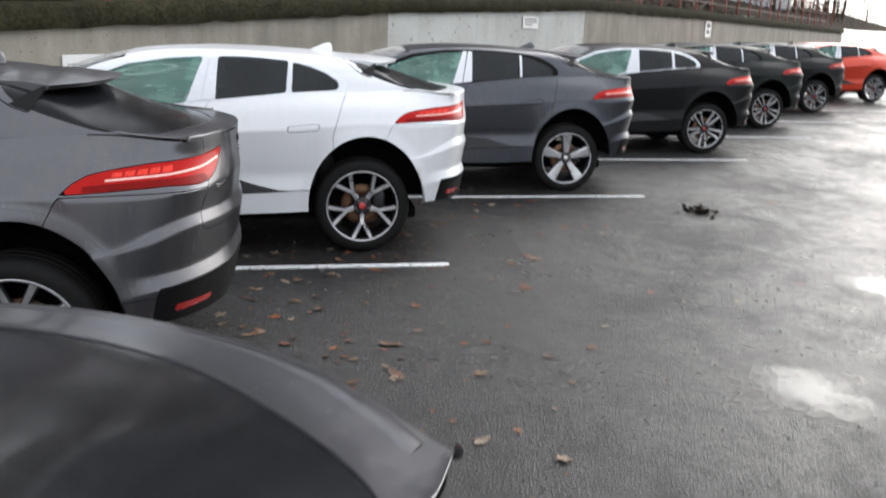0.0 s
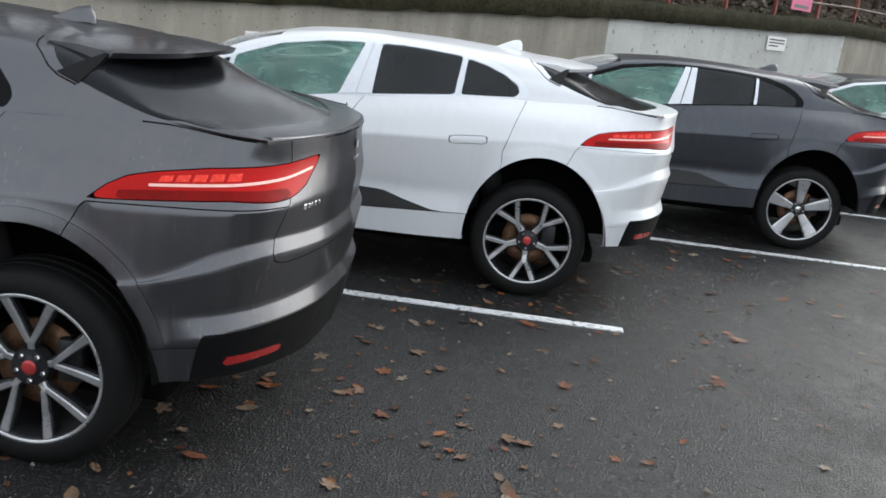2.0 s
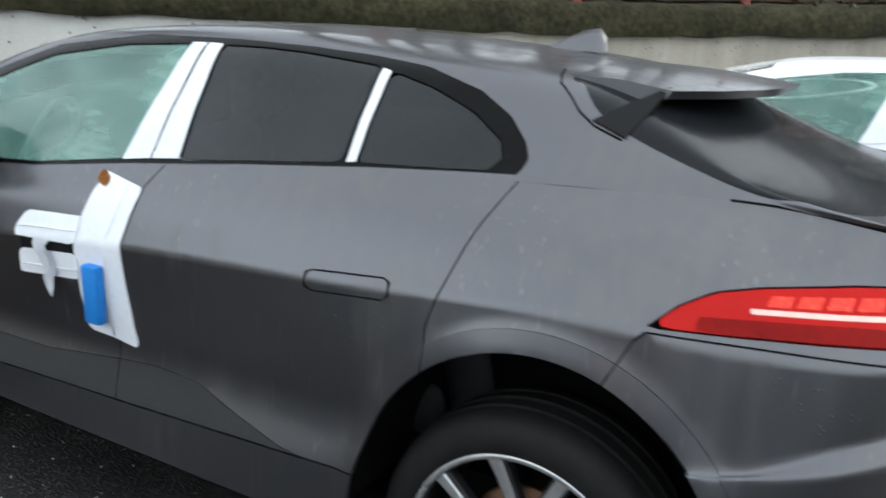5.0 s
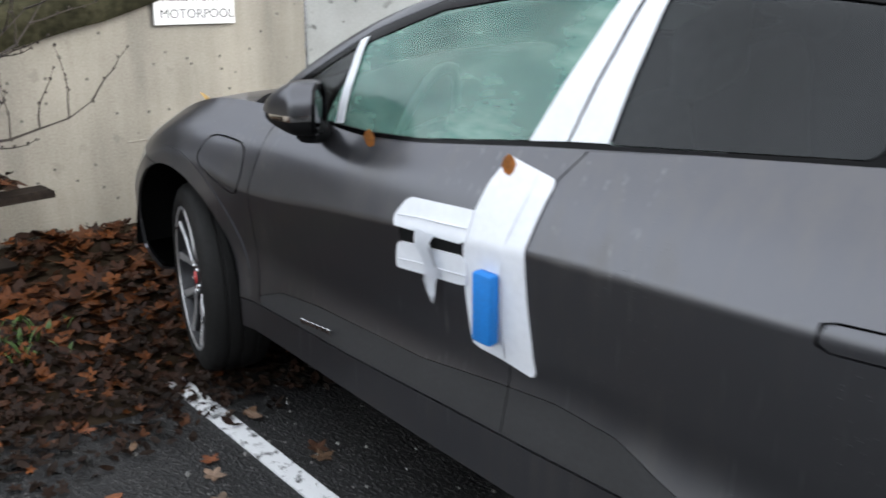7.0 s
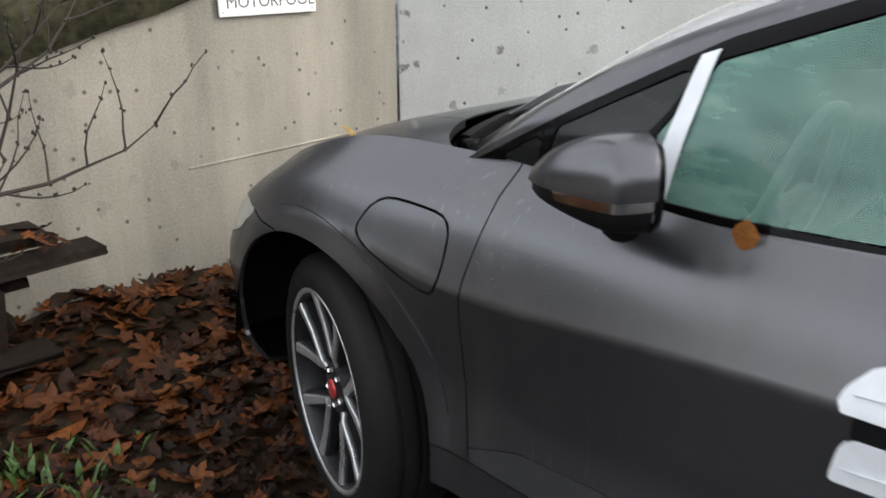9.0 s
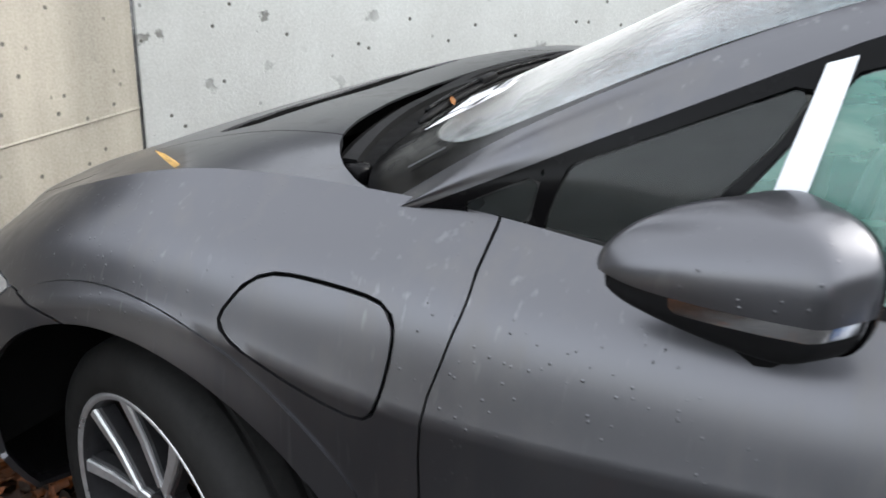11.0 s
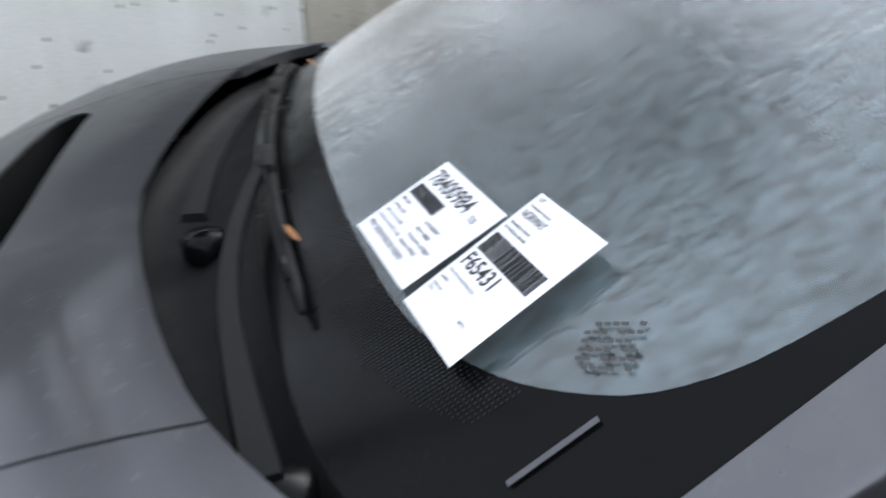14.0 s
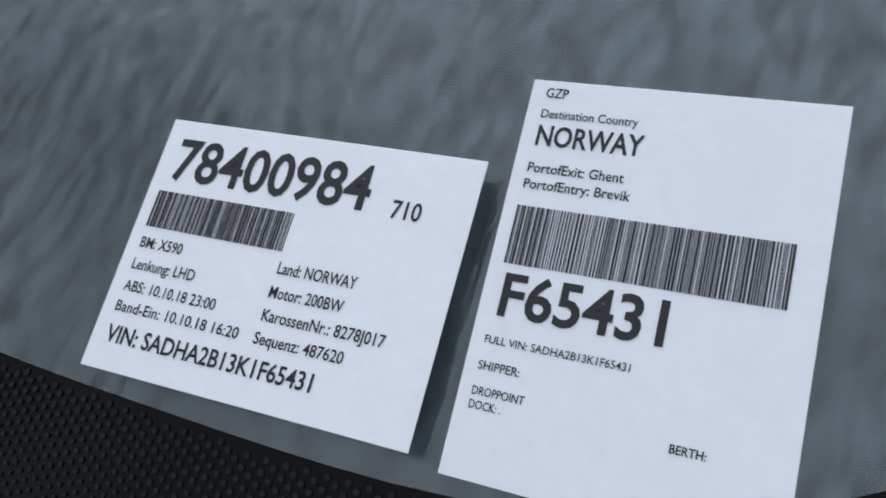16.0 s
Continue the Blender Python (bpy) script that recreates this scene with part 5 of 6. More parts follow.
# wall across the end of the bay: top sloping down
pts = [(-9, 4.70, -.1), (.745, 4.70, -.1), (.745, 4.70, 1.64), (-.276, 4.70, 1.345), (-.633, 4.70, 1.236), (-.977, 4.70, 1.136), (-2.3, 4.70, .76), (-9, 4.70, .5)]
tagged(part("wall_1", slab([Vector(p) for p in pts], (0, 1, 0), .3), CONCRETE, None), "beige stained concrete retaining wall with a sloping top", "wall", kind="structure")
bm = bmesh.new()
r = random.Random(5)
rows = []
for s in np.arange(0, 53.1, .22):
    h = wall_top(s)
    j = lambda a: r.uniform(-a, a)
    rows.append([bm.verts.new(along_wall(s, d + j(.012), h + z + j(.014))) for d, z in ((.02, -.004), (-.06, -.015), (-.075, .05), (-.07, .16), (-.03, .225), (.10, .25), (.45, .30))])
for a, b in zip(rows, rows[1:]):
    for k in range(6):
        bm.faces.new((a[k], b[k], b[k + 1], a[k + 1]))
bmesh.ops.recalc_face_normals(bm, faces=bm.faces)
tagged(part("wall_ledge", smooth(bm, 60), MOSS, None), "dark mossy concrete ledge along the top of the wall", "ledge", kind="structure")
bm = bmesh.new()
rows = []
for x in np.arange(-6.0, .76, .14):
    h = np.interp(x, (-9, -2.3, -.977, -.633, -.276, .745), (.5, .76, 1.136, 1.236, 1.345, 1.64))
    j = lambda a: r.uniform(-a, a)
    rows.append([bm.verts.new((x, 4.70 + d + j(.012), h + z + j(.014))) for d, z in ((.02, -.004), (-.035, -.012), (-.05, .04), (-.04, .13), (0, .19), (.12, .22), (.45, .26))])
for a, b in zip(rows, rows[1:]):
    for k in range(6):
        bm.faces.new((a[k], b[k], b[k + 1], a[k + 1]))
bmesh.ops.recalc_face_normals(bm, faces=bm.faces)
tagged(part("wall_ledge", smooth(bm, 60), MOSS, None), "dark mossy ledge on the sloping top of the end wall", "ledge", kind="structure")
# pour joint across the end wall
bm = bmesh.new()
tube(bm, [(-.45, 4.700, .585), (.05, 4.697, .60), (.735, 4.693, .625)], .006, 5)
tagged(part("trim", bm, CONCRETE, None), "raised pour line across the concrete wall", "trim", kind="structure")

# ---------------------------------------------------------------- bank behind the wall
bm = bmesh.new()
rows = []
for s in np.arange(-9, 92, .75):
    row = []
    for d in (.18, .6, 1.2, 2.0, 3.0, 4.2, 6, 9, 14, 26):
        z = wall_top(s) + .24 + np.interp(d, (0, .6, 3, 6, 14, 26), (0, .10, .85, 1.6, 2.6, 3.2)) + .22 * noise.noise((s * .7, d * .7, 1)) * min(1, d)
        if s < 0:
            p = Vector((.75 + s, 4.90, 0)) + Vector((0, d, 0)) if s < -.6 else along_wall(s, d)
            z = np.interp(p.x, (-8, -2.3, -.977, -.276, .75), (.72, .96, 1.33, 1.54, 1.86)) + np.interp(d, (0, 3, 26), (0, 1.4, 3.6)) + .15 * noise.noise((s, d, 2))
            p.z = z
        else:
            p = along_wall(s, d, z)
        row.append(bm.verts.new(p))
    rows.append(row)
for a, b in zip(rows, rows[1:]):
    for k in range(len(a) - 1):
        bm.faces.new((a[k], b[k], b[k + 1], a[k + 1]))
bmesh.ops.recalc_face_normals(bm, faces=bm.faces)
tagged(part("bank", smooth(bm, 80), SOIL, None), "earth bank with brown leaf litter above the wall", "ground", kind="structure")


def bank_z(s, d):
    return wall_top(s) + .24 + float(np.interp(d, (0, .6, 3, 6, 14, 26), (0, .10, .85, 1.6, 2.6, 3.2)))


# ---------------------------------------------------------------- fence on the ledge
post_proto = None
for k in range(-3, 29):
    s = 5.95 + 1.575 * k
    if s < .5:
        continue
    p = along_wall(s, .16, wall_top(s) + .20)
    if post_proto is None:
        post_proto = new("fence_post")
        bm = bmesh.new()
        box(bm, (.06, .06, 1.15), pose(0, 0, .575), .006, 1)
        part("post", bm, RUST_RAIL, post_proto)
        bm = bmesh.new()
        box(bm, (.12, .12, .02), pose(0, 0, .01), .004, 1)
        part("base_plate", bm, RUST_RAIL, post_proto)
        tagged(post_proto, "rusty red steel fence post on the mossy ledge", "fence post", "fence posts")
        post_proto.matrix_basis = pose(*p, 0, 0, -46)
    else:
        copy_thing(post_proto, pose(*p, 0, 0, -46))
for h in (.32, .68, 1.05):
    bm = bmesh.new()
    tube(bm, [along_wall(s, .13, wall_top(s) + .20 + h) for s in np.arange(1.225, 50, 1.575)], .021, 8)
    tagged(part("fence_rail", smooth(bm), RAIL_BROWN if h < .9 else RUST_RAIL, None), "thin rusty steel rail running along the fence posts", "fence rail", "fence rails")


# ---------------------------------------------------------------- writing
def letters(text, size, m, mat, name, parent, squeeze=1.0, bold=0.0):
    """Raised letters of the built-in font, as a mesh; m places the left end of the base line."""
    cu = bpy.data.curves.new(name, "FONT")
    cu.body, cu.size, cu.extrude, cu.offset = text, size, size * .004 + .0001, bold
    cu.resolution_u = 3
    tmp = bpy.data.objects.new(name, cu)
    scene.collection.objects.link(tmp)
    bpy.context.view_layer.update()
    me = bpy.data.meshes.new_from_object(tmp.evaluated_get(bpy.context.evaluated_depsgraph_get()))
    bpy.data.objects.remove(tmp)
    me.materials.clear()
    me.materials.append(mat)
    me.transform(m @ Matrix.Diagonal((squeeze, 1, 1, 1)))
    ob = new(name, me)
    ob.parent = parent
    return ob


def face_of(right, up, at):
    """A frame with local x to the right, y up, z outwards."""
    right, up = Vector(right).normalized(), Vector(up)
    out = right.cross(up).normalized()
    up = out.cross(right)
    return Matrix(((right.x, up.x, out.x, at[0]), (right.y, up.y, out.y, at[1]), (right.z, up.z, out.z, at[2]), (0, 0, 0, 1)))


def sign_board(m, w, h, label, lines=(), category="sign", board=None):
    sg = tagged(new("wall_sign"), label, category, "signs on the wall")
    sg.matrix_basis = m
    bm = bmesh.new()
    box(bm, (w, h, .012), pose(w / 2, h / 2, .008), .003, 1)
    part("panel", bm, board or SIGN_WHITE, sg)
    for text, size, x, y in lines:
        letters(text, size, pose(x, y, .0145), SIGN_INK, "lettering", sg, 1.0, 0.0)
    for bx, by in ((.02, .02), (w - .02, .02), (.02, h - .02), (w - .02, h - .02)):
        bm = bmesh.new()
        lathe(bm, [(.018, .0005), (.018, .004), (.014, .006)], 10, pose(bx, by, 0, 0, -90, 0))
        part("screw", bm, ALLOY, sg)
    return sg


for at, right in (((-.25, 4.688, 1.218), (1, 0, 0)), (along_wall(5.25, -.012, 1.10), WDIR)):
    sign_board(face_of(right, (0, 0, 1), at), .495, .265, "white rectangular wall sign with black capitals on concrete", (("RESERVERT", .072, .050, .128), ("MOTORPOOL", .072, .034, .036)))


def bars_sign(m, w, h, label, rows, mat=None):
    sg = sign_board(m, w, h, label, board=mat)
    for x0, x1, y0, y1 in rows:
        bm = bmesh.new()
        box(bm, ((x1 - x0) * w, (y1 - y0) * h, .003), pose((x0 + x1) / 2 * w, (y0 + y1) / 2 * h, .0155))
        part("print_bar", bm, SIGN_INK, sg)
    return sg


bars_sign(face_of(WDIR, (0, 0, 1), along_wall(15.05, -.012, 1.73)), .65, .23, "small white notice board on the whitish wall", [(.1, .9, .72, .82), (.1, .9, .5, .6), (.1, .6, .28, .38)])
bars_sign(face_of(WDIR, (0, 0, 1), along_wall(27.0, -.012, 1.59)), .60, .49, "narrow white notice board on the beige wall", [(.2, .8, .6, .85), (.3, .7, .2, .45)])
bars_sign(face_of(WDIR, (0, 0, 1), along_wall(14.96, .10, 2.62)), .80, .52, "white poster tied to the fence", [(.1, .5, .75, .82), (.1, .8, .6, .64), (.1, .8, .5, .54)])
bars_sign(face_of(WDIR, (0, 0, 1), along_wall(15.82, .10, 2.46)), .74, .68, "pink poster tied to the fence", [(.15, .85, .06, .14), (.2, .8, .35, .6)], PINK)


# ---------------------------------------------------------------- papers on the windscreen
def sheet_of_paper(corner, right, up, w, h, label):
    n = Vector(right).cross(Vector(up)).normalized()
    m = face_of(right, up, Vector(corner) + n * .003)
    sh = tagged(new("paper_label"), label, "paper label", "labels on the windscreen")
    sh.matrix_basis = m
    bm = bmesh.new()
    box(bm, (w, h, .0006), pose(w / 2, h / 2, 0), .0002, 1)
    part("sheet", bm, PAPER, sh)
    return sh


def barcode(sh, x, y, w, h, seed, n):
    """Upright bars of varied width."""
    rr = random.Random(seed)
    bm = bmesh.new()
    px = x
    while px < x + w:
        bw = rr.choice((1, 1, 2, 3)) * w / n / 2.2
        box(bm, (bw, h, .0002), pose(px + bw / 2, y + h / 2, .0005))
        px += bw + rr.choice((1, 1, 2)) * w / n / 2.2
    tagged(part("barcode", bm, INK, sh), "printed black barcode", kind="stuff")


def write(sh, text, x, y, cap, width, bold):
    """One line of print: left end of the base line, height of a capital and length, in millimetres."""
    ob = letters(text, 1.0, Matrix(), INK, "lettering", sh, 1.0, bold)
    xs = [v.co.x for v in ob.data.vertices]
    lo, hi = min(xs), max(xs)
    fit = Matrix.Diagonal((width / 1000 / (hi - lo), cap / 1000 / CAPITAL, .0003, 1))
    ob.data.transform(pose(x / 1000, y / 1000, .0006) @ fit @ pose(-lo, 0, 0))


CAPITAL = .70
P1_CORNER, P1_RIGHT, P1_UP = (-.3405, 2.678, 1.1449), (-.1441, -.0230, -.0005), (.0155, -.0963, .0542)
P2_CORNER, P2_RIGHT, P2_UP = (-.4963, 2.6551, 1.1410), (-.1090, -.0169, .0013), (.0205, -.1252, .0783)
s1 = sheet_of_paper(P1_CORNER, P1_RIGHT, P1_UP, .1460, .1115, "white printed label with a large number and barcode on the windscreen")
for text, x, y, cap, width, bold in (
    ("78400984", 8.5, 84.2, 18.6, 94.0, .018), ("710", 113.2, 83.0, 7.4, 12.4, .015), ("BM: X590", 6.8, 52.3, 4.7, 21.1, .009), ("Lenkung: LHD", 6.8, 42.7, 4.7, 31.3, .009),
    ("ABS: 10.10.18 23:00", 6.8, 33.2, 4.6, 45.2, .009), ("Band-Ein: 10.10.18 16:20", 6.7, 24.4, 4.5, 59.6, .009), ("Land: NORWAY", 73.8, 52.7, 4.9, 34.6, .012), ("Motor: 200BW", 73.5, 42.9, 4.8, 32.4, .012),
    ("KarossenNr.: 8278J017", 73.7, 33.5, 4.8, 52.5, .012), ("Sequenz: 487620", 73.5, 24.3, 4.7, 38.6, .012), ("VIN: SADHA2B13K1F65431", 7.2, 11.6, 7.0, 95.8, .016)):
    write(s1, text, x, y, cap, width, bold)
barcode(s1, .0060, .0617, .0668, .0164, 11, 96)
s2 = sheet_of_paper(P2_CORNER, P2_RIGHT, P2_UP, .1103, .1491, "tall white shipping label with a destination and barcode on the windscreen")
for text, x, y, cap, width, bold in (
    ("GZP", 6.0, 142.0, 3.9, 8.4, .009), ("Destination Country", 5.9, 133.8, 3.4, 36.1, .009), ("NORWAY", 6.2, 122.7, 8.0, 39.3, .018), ("PortofExit: Ghent", 5.7, 111.9, 3.8, 35.3, .012), ("PortofEntry: Brevik", 5.6, 105.5, 3.7, 39.0, .012),
    ("F65431", 7.2, 57.6, 15.4, 57.6, .020), ("FULL VIN: SADHA2B13K1F65431", 5.2, 47.0, 2.8, 50.9, .009), ("SHIPPER:", 5.1, 37.6, 3.1, 15.0, .009), ("DROPPOINT", 5.1, 28.7, 3.0, 18.7, .009), ("DOCK: .", 5.1, 23.9, 3.0, 11.5, .009), ("BERTH:", 72.7, 24.6, 2.9, 11.3, .014)):
    write(s2, text, x, y, cap, width, bold)
barcode(s2, .0053, .0765, .0939, .0222, 23, 150)
# dotted band along the foot of the clear glass
verts, faces = [], []
for i, x in enumerate(np.arange(-.64, -.08, .0042)):
    for j in range(13):
        y = 2.60 + .0042 * (j + .5 * (i % 2)) + float(np.interp(x, (-.66, -.60, -.5, -.36, -.1), (-.035, .012, .058, .084, .098)))
        d = float(sdf(np.array([[x, y]]), CLEAR)[0])
        if .003 < d < .046:
            p, n_ = on_glass(x, y)
            c, rad = p - n_ * .0022, .0015 * (1 - .35 * d / .046)
            t_ = Vector((1, 0, 0)) - n_ * n_.x
            t_.normalize()
            b_ = n_.cross(t_)
            base = len(verts)
            verts += [tuple(c + rad * (math.cos(a) * t_ + math.sin(a) * b_)) for a in (0, 1.047, 2.094, 3.142, 4.189, 5.236)]
            faces.append(tuple(range(base, base + 6)))
me = bpy.data.meshes.new("dotted_print")
me.from_pydata(verts, [], faces)
me.materials.append(FRIT)
tagged(new("dotted_print", me), "fine grey dotted print along the windscreen's black edge", "printed mark", kind="stuff")
bm = bmesh.new()
p, n_ = on_glass(-.693, 2.588)
q = on_glass(-.692, 2.560)[0] - p
box(bm, (.075, .0042, .0008), face_of(q, n_.cross(q), p + n_ * .001))
tagged(part("identification_strip", bm, FRIT_PALE, None), "narrow pale identification strip at the corner of the windscreen", "strip", "labels on the windscreen")
# small print on the glass, as bars
for k in range(6):
    bm = bmesh.new()
    for q in range(7):
        p, n_ = on_glass(*(Vector((-.626, 2.540)) + Vector((-.647, -.763)) * .0062 * q + Vector((-.79, .62)) * .0062 * k))
        if (q * 3 + k) % 5:
            box(bm, (.0052, .0030, .0004), face_of(Vector((-.647, -.763, 0)) - n_ * n_.dot(Vector((-.647, -.763, 0))), n_.cross(Vector((-.647, -.763, 0))), p + n_ * .001))
    tagged(part("print_bar", bm, SIGN_INK, None), "line of small unreadable print on the windscreen", "printed mark", "small print on the glass")


# ---------------------------------------------------------------- film and foam on the door
def stuck_on(name, poly, mat, label, category, lift=.004, thick=.003, soft=0):
    p = curve_poly(poly, soft) if soft else poly
    piece = LOWER.inside(lambda r: sdf(r[:, [1, 2]], p) + (r[:, 0] > -.5) * 9)
    ob = part(name, piece.shift(lift).bm(thick, 60), mat, None)
    return tagged(ob, label, category, "coverings on the door")


stuck_on("adhesive_sheet", [(1.365, 1.138), (1.205, 1.114), (1.222, 1.03), (1.232, .967), (1.224, .84), (1.20, .646), (1.31, .660), (1.411, .663), (1.426, .78), (1.431, .886), (1.416, 1.0), (1.395, 1.08)], FILM, "white adhesive sheet stuck over the door edge", "adhesive sheet", .005)
stuck_on("adhesive_strip", [(1.651, .992), (1.410, 1.008), (1.415, .927), (1.694, .912), (1.688, .945)], FILM, "white adhesive strip above the dark door handle", "adhesive strip", .009)
stuck_on("adhesive_strip", [(1.678, .875), (1.415, .899), (1.416, .820), (1.692, .795)], FILM, "white adhesive strip below the dark door handle", "adhesive strip", .009)
stuck_on("handle_recess", [(1.668, .920), (1.428, .934), (1.428, .890), (1.668, .872)], TRIM, "dark open door handle between white strips", "door handle", .006)
def on_flank(y, z, lift=0.0):
    k = np.argmin(np.hypot(LOWER.rows[:, 1] - y, LOWER.rows[:, 2] - z) + (LOWER.rows[:, 0] > -.5) * 9)
    return Vector((LOWER.rows[k, 0] - lift, y, z))


for ob in [o for o in bpy.data.objects if o.name.startswith("adhesive_")]:
    if ob.name.startswith("adhesive_sheet"):
        line = [(1.262, 1.120), (1.268, 1.06), (1.292, .97), (1.302, .88), (1.304, .78), (1.298, .668)]
    else:
        z0 = .968 if ob.name == "adhesive_strip" else .848
        line = [(1.42, z0), (1.52, z0 - .008), (1.60, z0 - .014), (1.672, z0 - .024)]
    bm = bmesh.new()
    tube(bm, [on_flank(y, z, .009 if "sheet" in ob.name else .0125) for y, z in line], .0018, 6)
    part("fold", smooth(bm), FILM, ob)
bm = bmesh.new()
rr = random.Random(3)
rows = []
for k in range(9):
    z = .930 - .022 * k
    half = np.interp(k, (0, 2, 4, 6, 8), (.036, .030, .026, .022, .006))
    mid_y = 1.552 + .010 * math.sin(k * 1.3) - .004 * k
    rows.append([bm.verts.new((-.950 - .008 * math.sin(k * .9) - rr.uniform(0, .010), mid_y + half * q + rr.uniform(-.003, .003), z + rr.uniform(-.003, .003))) for q in (-1, -.35, .3, 1)])
for a, b in zip(rows, rows[1:]):
    for k in range(3):
        bm.faces.new((a[k], a[k + 1], b[k + 1], b[k]))
bmesh.ops.solidify(bm, geom=bm.faces, thickness=.0015)
tagged(part("paper_strip", smooth(bm, 60), FILM, None), "crumpled white paper strip hanging from the door handle", "paper strip", "coverings on the door")
bm = bmesh.new()
box(bm, (.034, .062, .178), pose(-.952, 1.336, .795, 0, -2, 0), .008, 2)
tagged(part("foam_block", smooth(bm), BLUE_FOAM, None), "bright blue foam edge protector on the white sheet", "foam block", "coverings on the door")


# ---------------------------------------------------------------- leaves
def leaf_outline(kind, rr):
    """Points round a fallen leaf: lobed or plain."""
    if kind == "lobed":
        pts = []
        for k in range(20):
            a = 2 * math.pi * k / 20
            rad = (.35 + .13 * math.cos(5 * a)) * (1.0 - .25 * (math.cos(a) < -.8)) * rr.uniform(.82, 1.18)
            pts.append((rad * math.cos(a), rad * math.sin(a)))
        return pts
    return [(.5, 0), (.28, .17), (0, .24), (-.3, .16), (-.5, 0), (-.3, -.15), (0, -.23), (.28, -.16)]


def leaves(name, places, label, mat, seed, kind=("lobed", "plain"), curl=.25):
    """Many curled leaves in one object; places are rows of x, y, z, size, tilt."""
    rr = random.Random(seed)
    verts, faces = [], []
    for x, y, z, size, tilt in places:
        pts = leaf_outline(rr.choice(kind), rr)
        m = Euler((rr.uniform(-tilt, tilt), rr.uniform(-tilt, tilt), rr.uniform(0, 6.28))).to_matrix()
        cu, cv = rr.uniform(-curl, curl), rr.uniform(0, curl)
        base = len(verts)
        verts.append(Vector((x, y, z + .002)))
        for px, py in pts:
            p = m @ Vector((px * size, py * size, size * (cu * px * px + cv * (px * px + py * py))))
            verts.append(Vector((x, y, z + .003)) + p)
        n = len(pts)
        for k in range(n):
            faces.append((base, base + 1 + k, base + 1 + (k + 1) % n))
    me = bpy.data.meshes.new(name)
    me.from_pydata([tuple(v) for v in verts], [], faces)
    me.materials.append(mat)
    ob = new(name, me)
    return tagged(ob, label, "leaves", kind="stuff")


def pile_height(x, y):
    """Height of the heap of leaves at the end of the bay."""
    f = np.interp(y - 2.75 - .25 * noise.noise((x * 2, 0, 3)), (0, .5, 1.6, 2.0), (0, .03, .10, .12)) * np.interp(x, (-4.3, -3.3, -.2, .6, 1.2), (0, 1, 1, .5, .1))
    return float(f * (1 + .5 * noise.noise((x * 2.5, y * 2.5, 0))))


bm = bmesh.new()
grid = {}
for i, x in enumerate(np.arange(-4.4, .75, .12)):
    for j, y in enumerate(np.arange(2.5, 4.70, .12)):
        grid[i, j] = bm.verts.new((x, y, pile_height(x, y) - .006))
for (i, j), v in list(grid.items()):
    if (i + 1, j + 1) in grid:
        bm.faces.new((v, grid[i + 1, j], grid[i + 1, j + 1], grid[i, j + 1]))
tagged(part("leaf_mould", smooth(bm, 80), SOIL, None), "dark wet leaf mould heaped against the wall", "leaf mould", kind="stuff")
rr = random.Random(8)
spots = []
while len(spots) < 3600:
    x, y = rr.uniform(-3.8, .7), rr.uniform(2.55, 4.68)
    h = pile_height(x, y)
    if h > .004 or rr.random() < .10:
        spots.append((x, y, h + rr.uniform(0, .025), rr.uniform(.07, .15) * float(np.interp(y, (2.6, 3.0, 3.7), (.35, .55, 1.0))), .55))
mulch = []
while len(mulch) < 5200:
    x, y = rr.uniform(-3.8, .6), rr.uniform(2.45, 3.9)
    if rr.random() < np.interp(y, (2.45, 2.75, 3.2, 3.9), (.15, 1, .9, .15)):
        mulch.append((x, y, pile_height(x, y) + rr.uniform(0, .03), rr.uniform(.025, .07), .6))
leaves("leaf_mulch", mulch, "dark rotted leaf mulch along the edge of the bay", LEAF_MULCH, 9, ("lobed", "plain"), .4)
leaves("fallen_leaves", spots, "heap of wet brown and orange maple leaves", LEAF_WET, 1, ("lobed", "lobed", "plain"), .5)
spots = []
for k in range(820):
    x, y = rr.uniform(-4, 9), rr.uniform(-9, 3.4)
    if rr.random() < .75:
        a = rr.uniform(0, 1)
        x, y = -1.6 + 5.5 * a + rr.gauss(0, .8), -.4 - 3.0 * a + rr.gauss(0, .9)
    spots.append((x, y, .004, rr.choice((.022, .03, .04, .06, .09)) * rr.uniform(.8, 1.3), .16))
for k in range(60):
    spots.append((rr.uniform(-2.2, -.9), rr.uniform(1.2, 3.0), .004, rr.uniform(.05, .10), .12))
leaves("scattered_leaves", spots, "pale and brown leaves scattered on wet asphalt", LEAF_DRY, 2, ("plain", "lobed", "lobed"), .3)
spots = []
for k in range(7500):
    s, d = rr.uniform(.5, 32), rr.uniform(.15, 5.5)
    p = along_wall(s, d)
    spots.append((p.x, p.y, bank_z(s, d) + rr.uniform(-.05, .08), rr.uniform(.07, .17), .7))
for k in range(900):
    x, d = rr.uniform(-4.5, .6), rr.uniform(0, 2.5)
    spots.append((x, 4.95 + d, np.interp(x, (-8, -2.3, -.977, -.276, .75), (.72, .96, 1.33, 1.54, 1.86)) + d * 1.4 / 3 + rr.uniform(-.02, .06), rr.uniform(.07, .16), .7))
leaves("bank_leaves", spots, "brown leaf litter covering the bank", LEAF_BANK, 4, ("lobed", "plain"), .4)
verts, faces = [], []
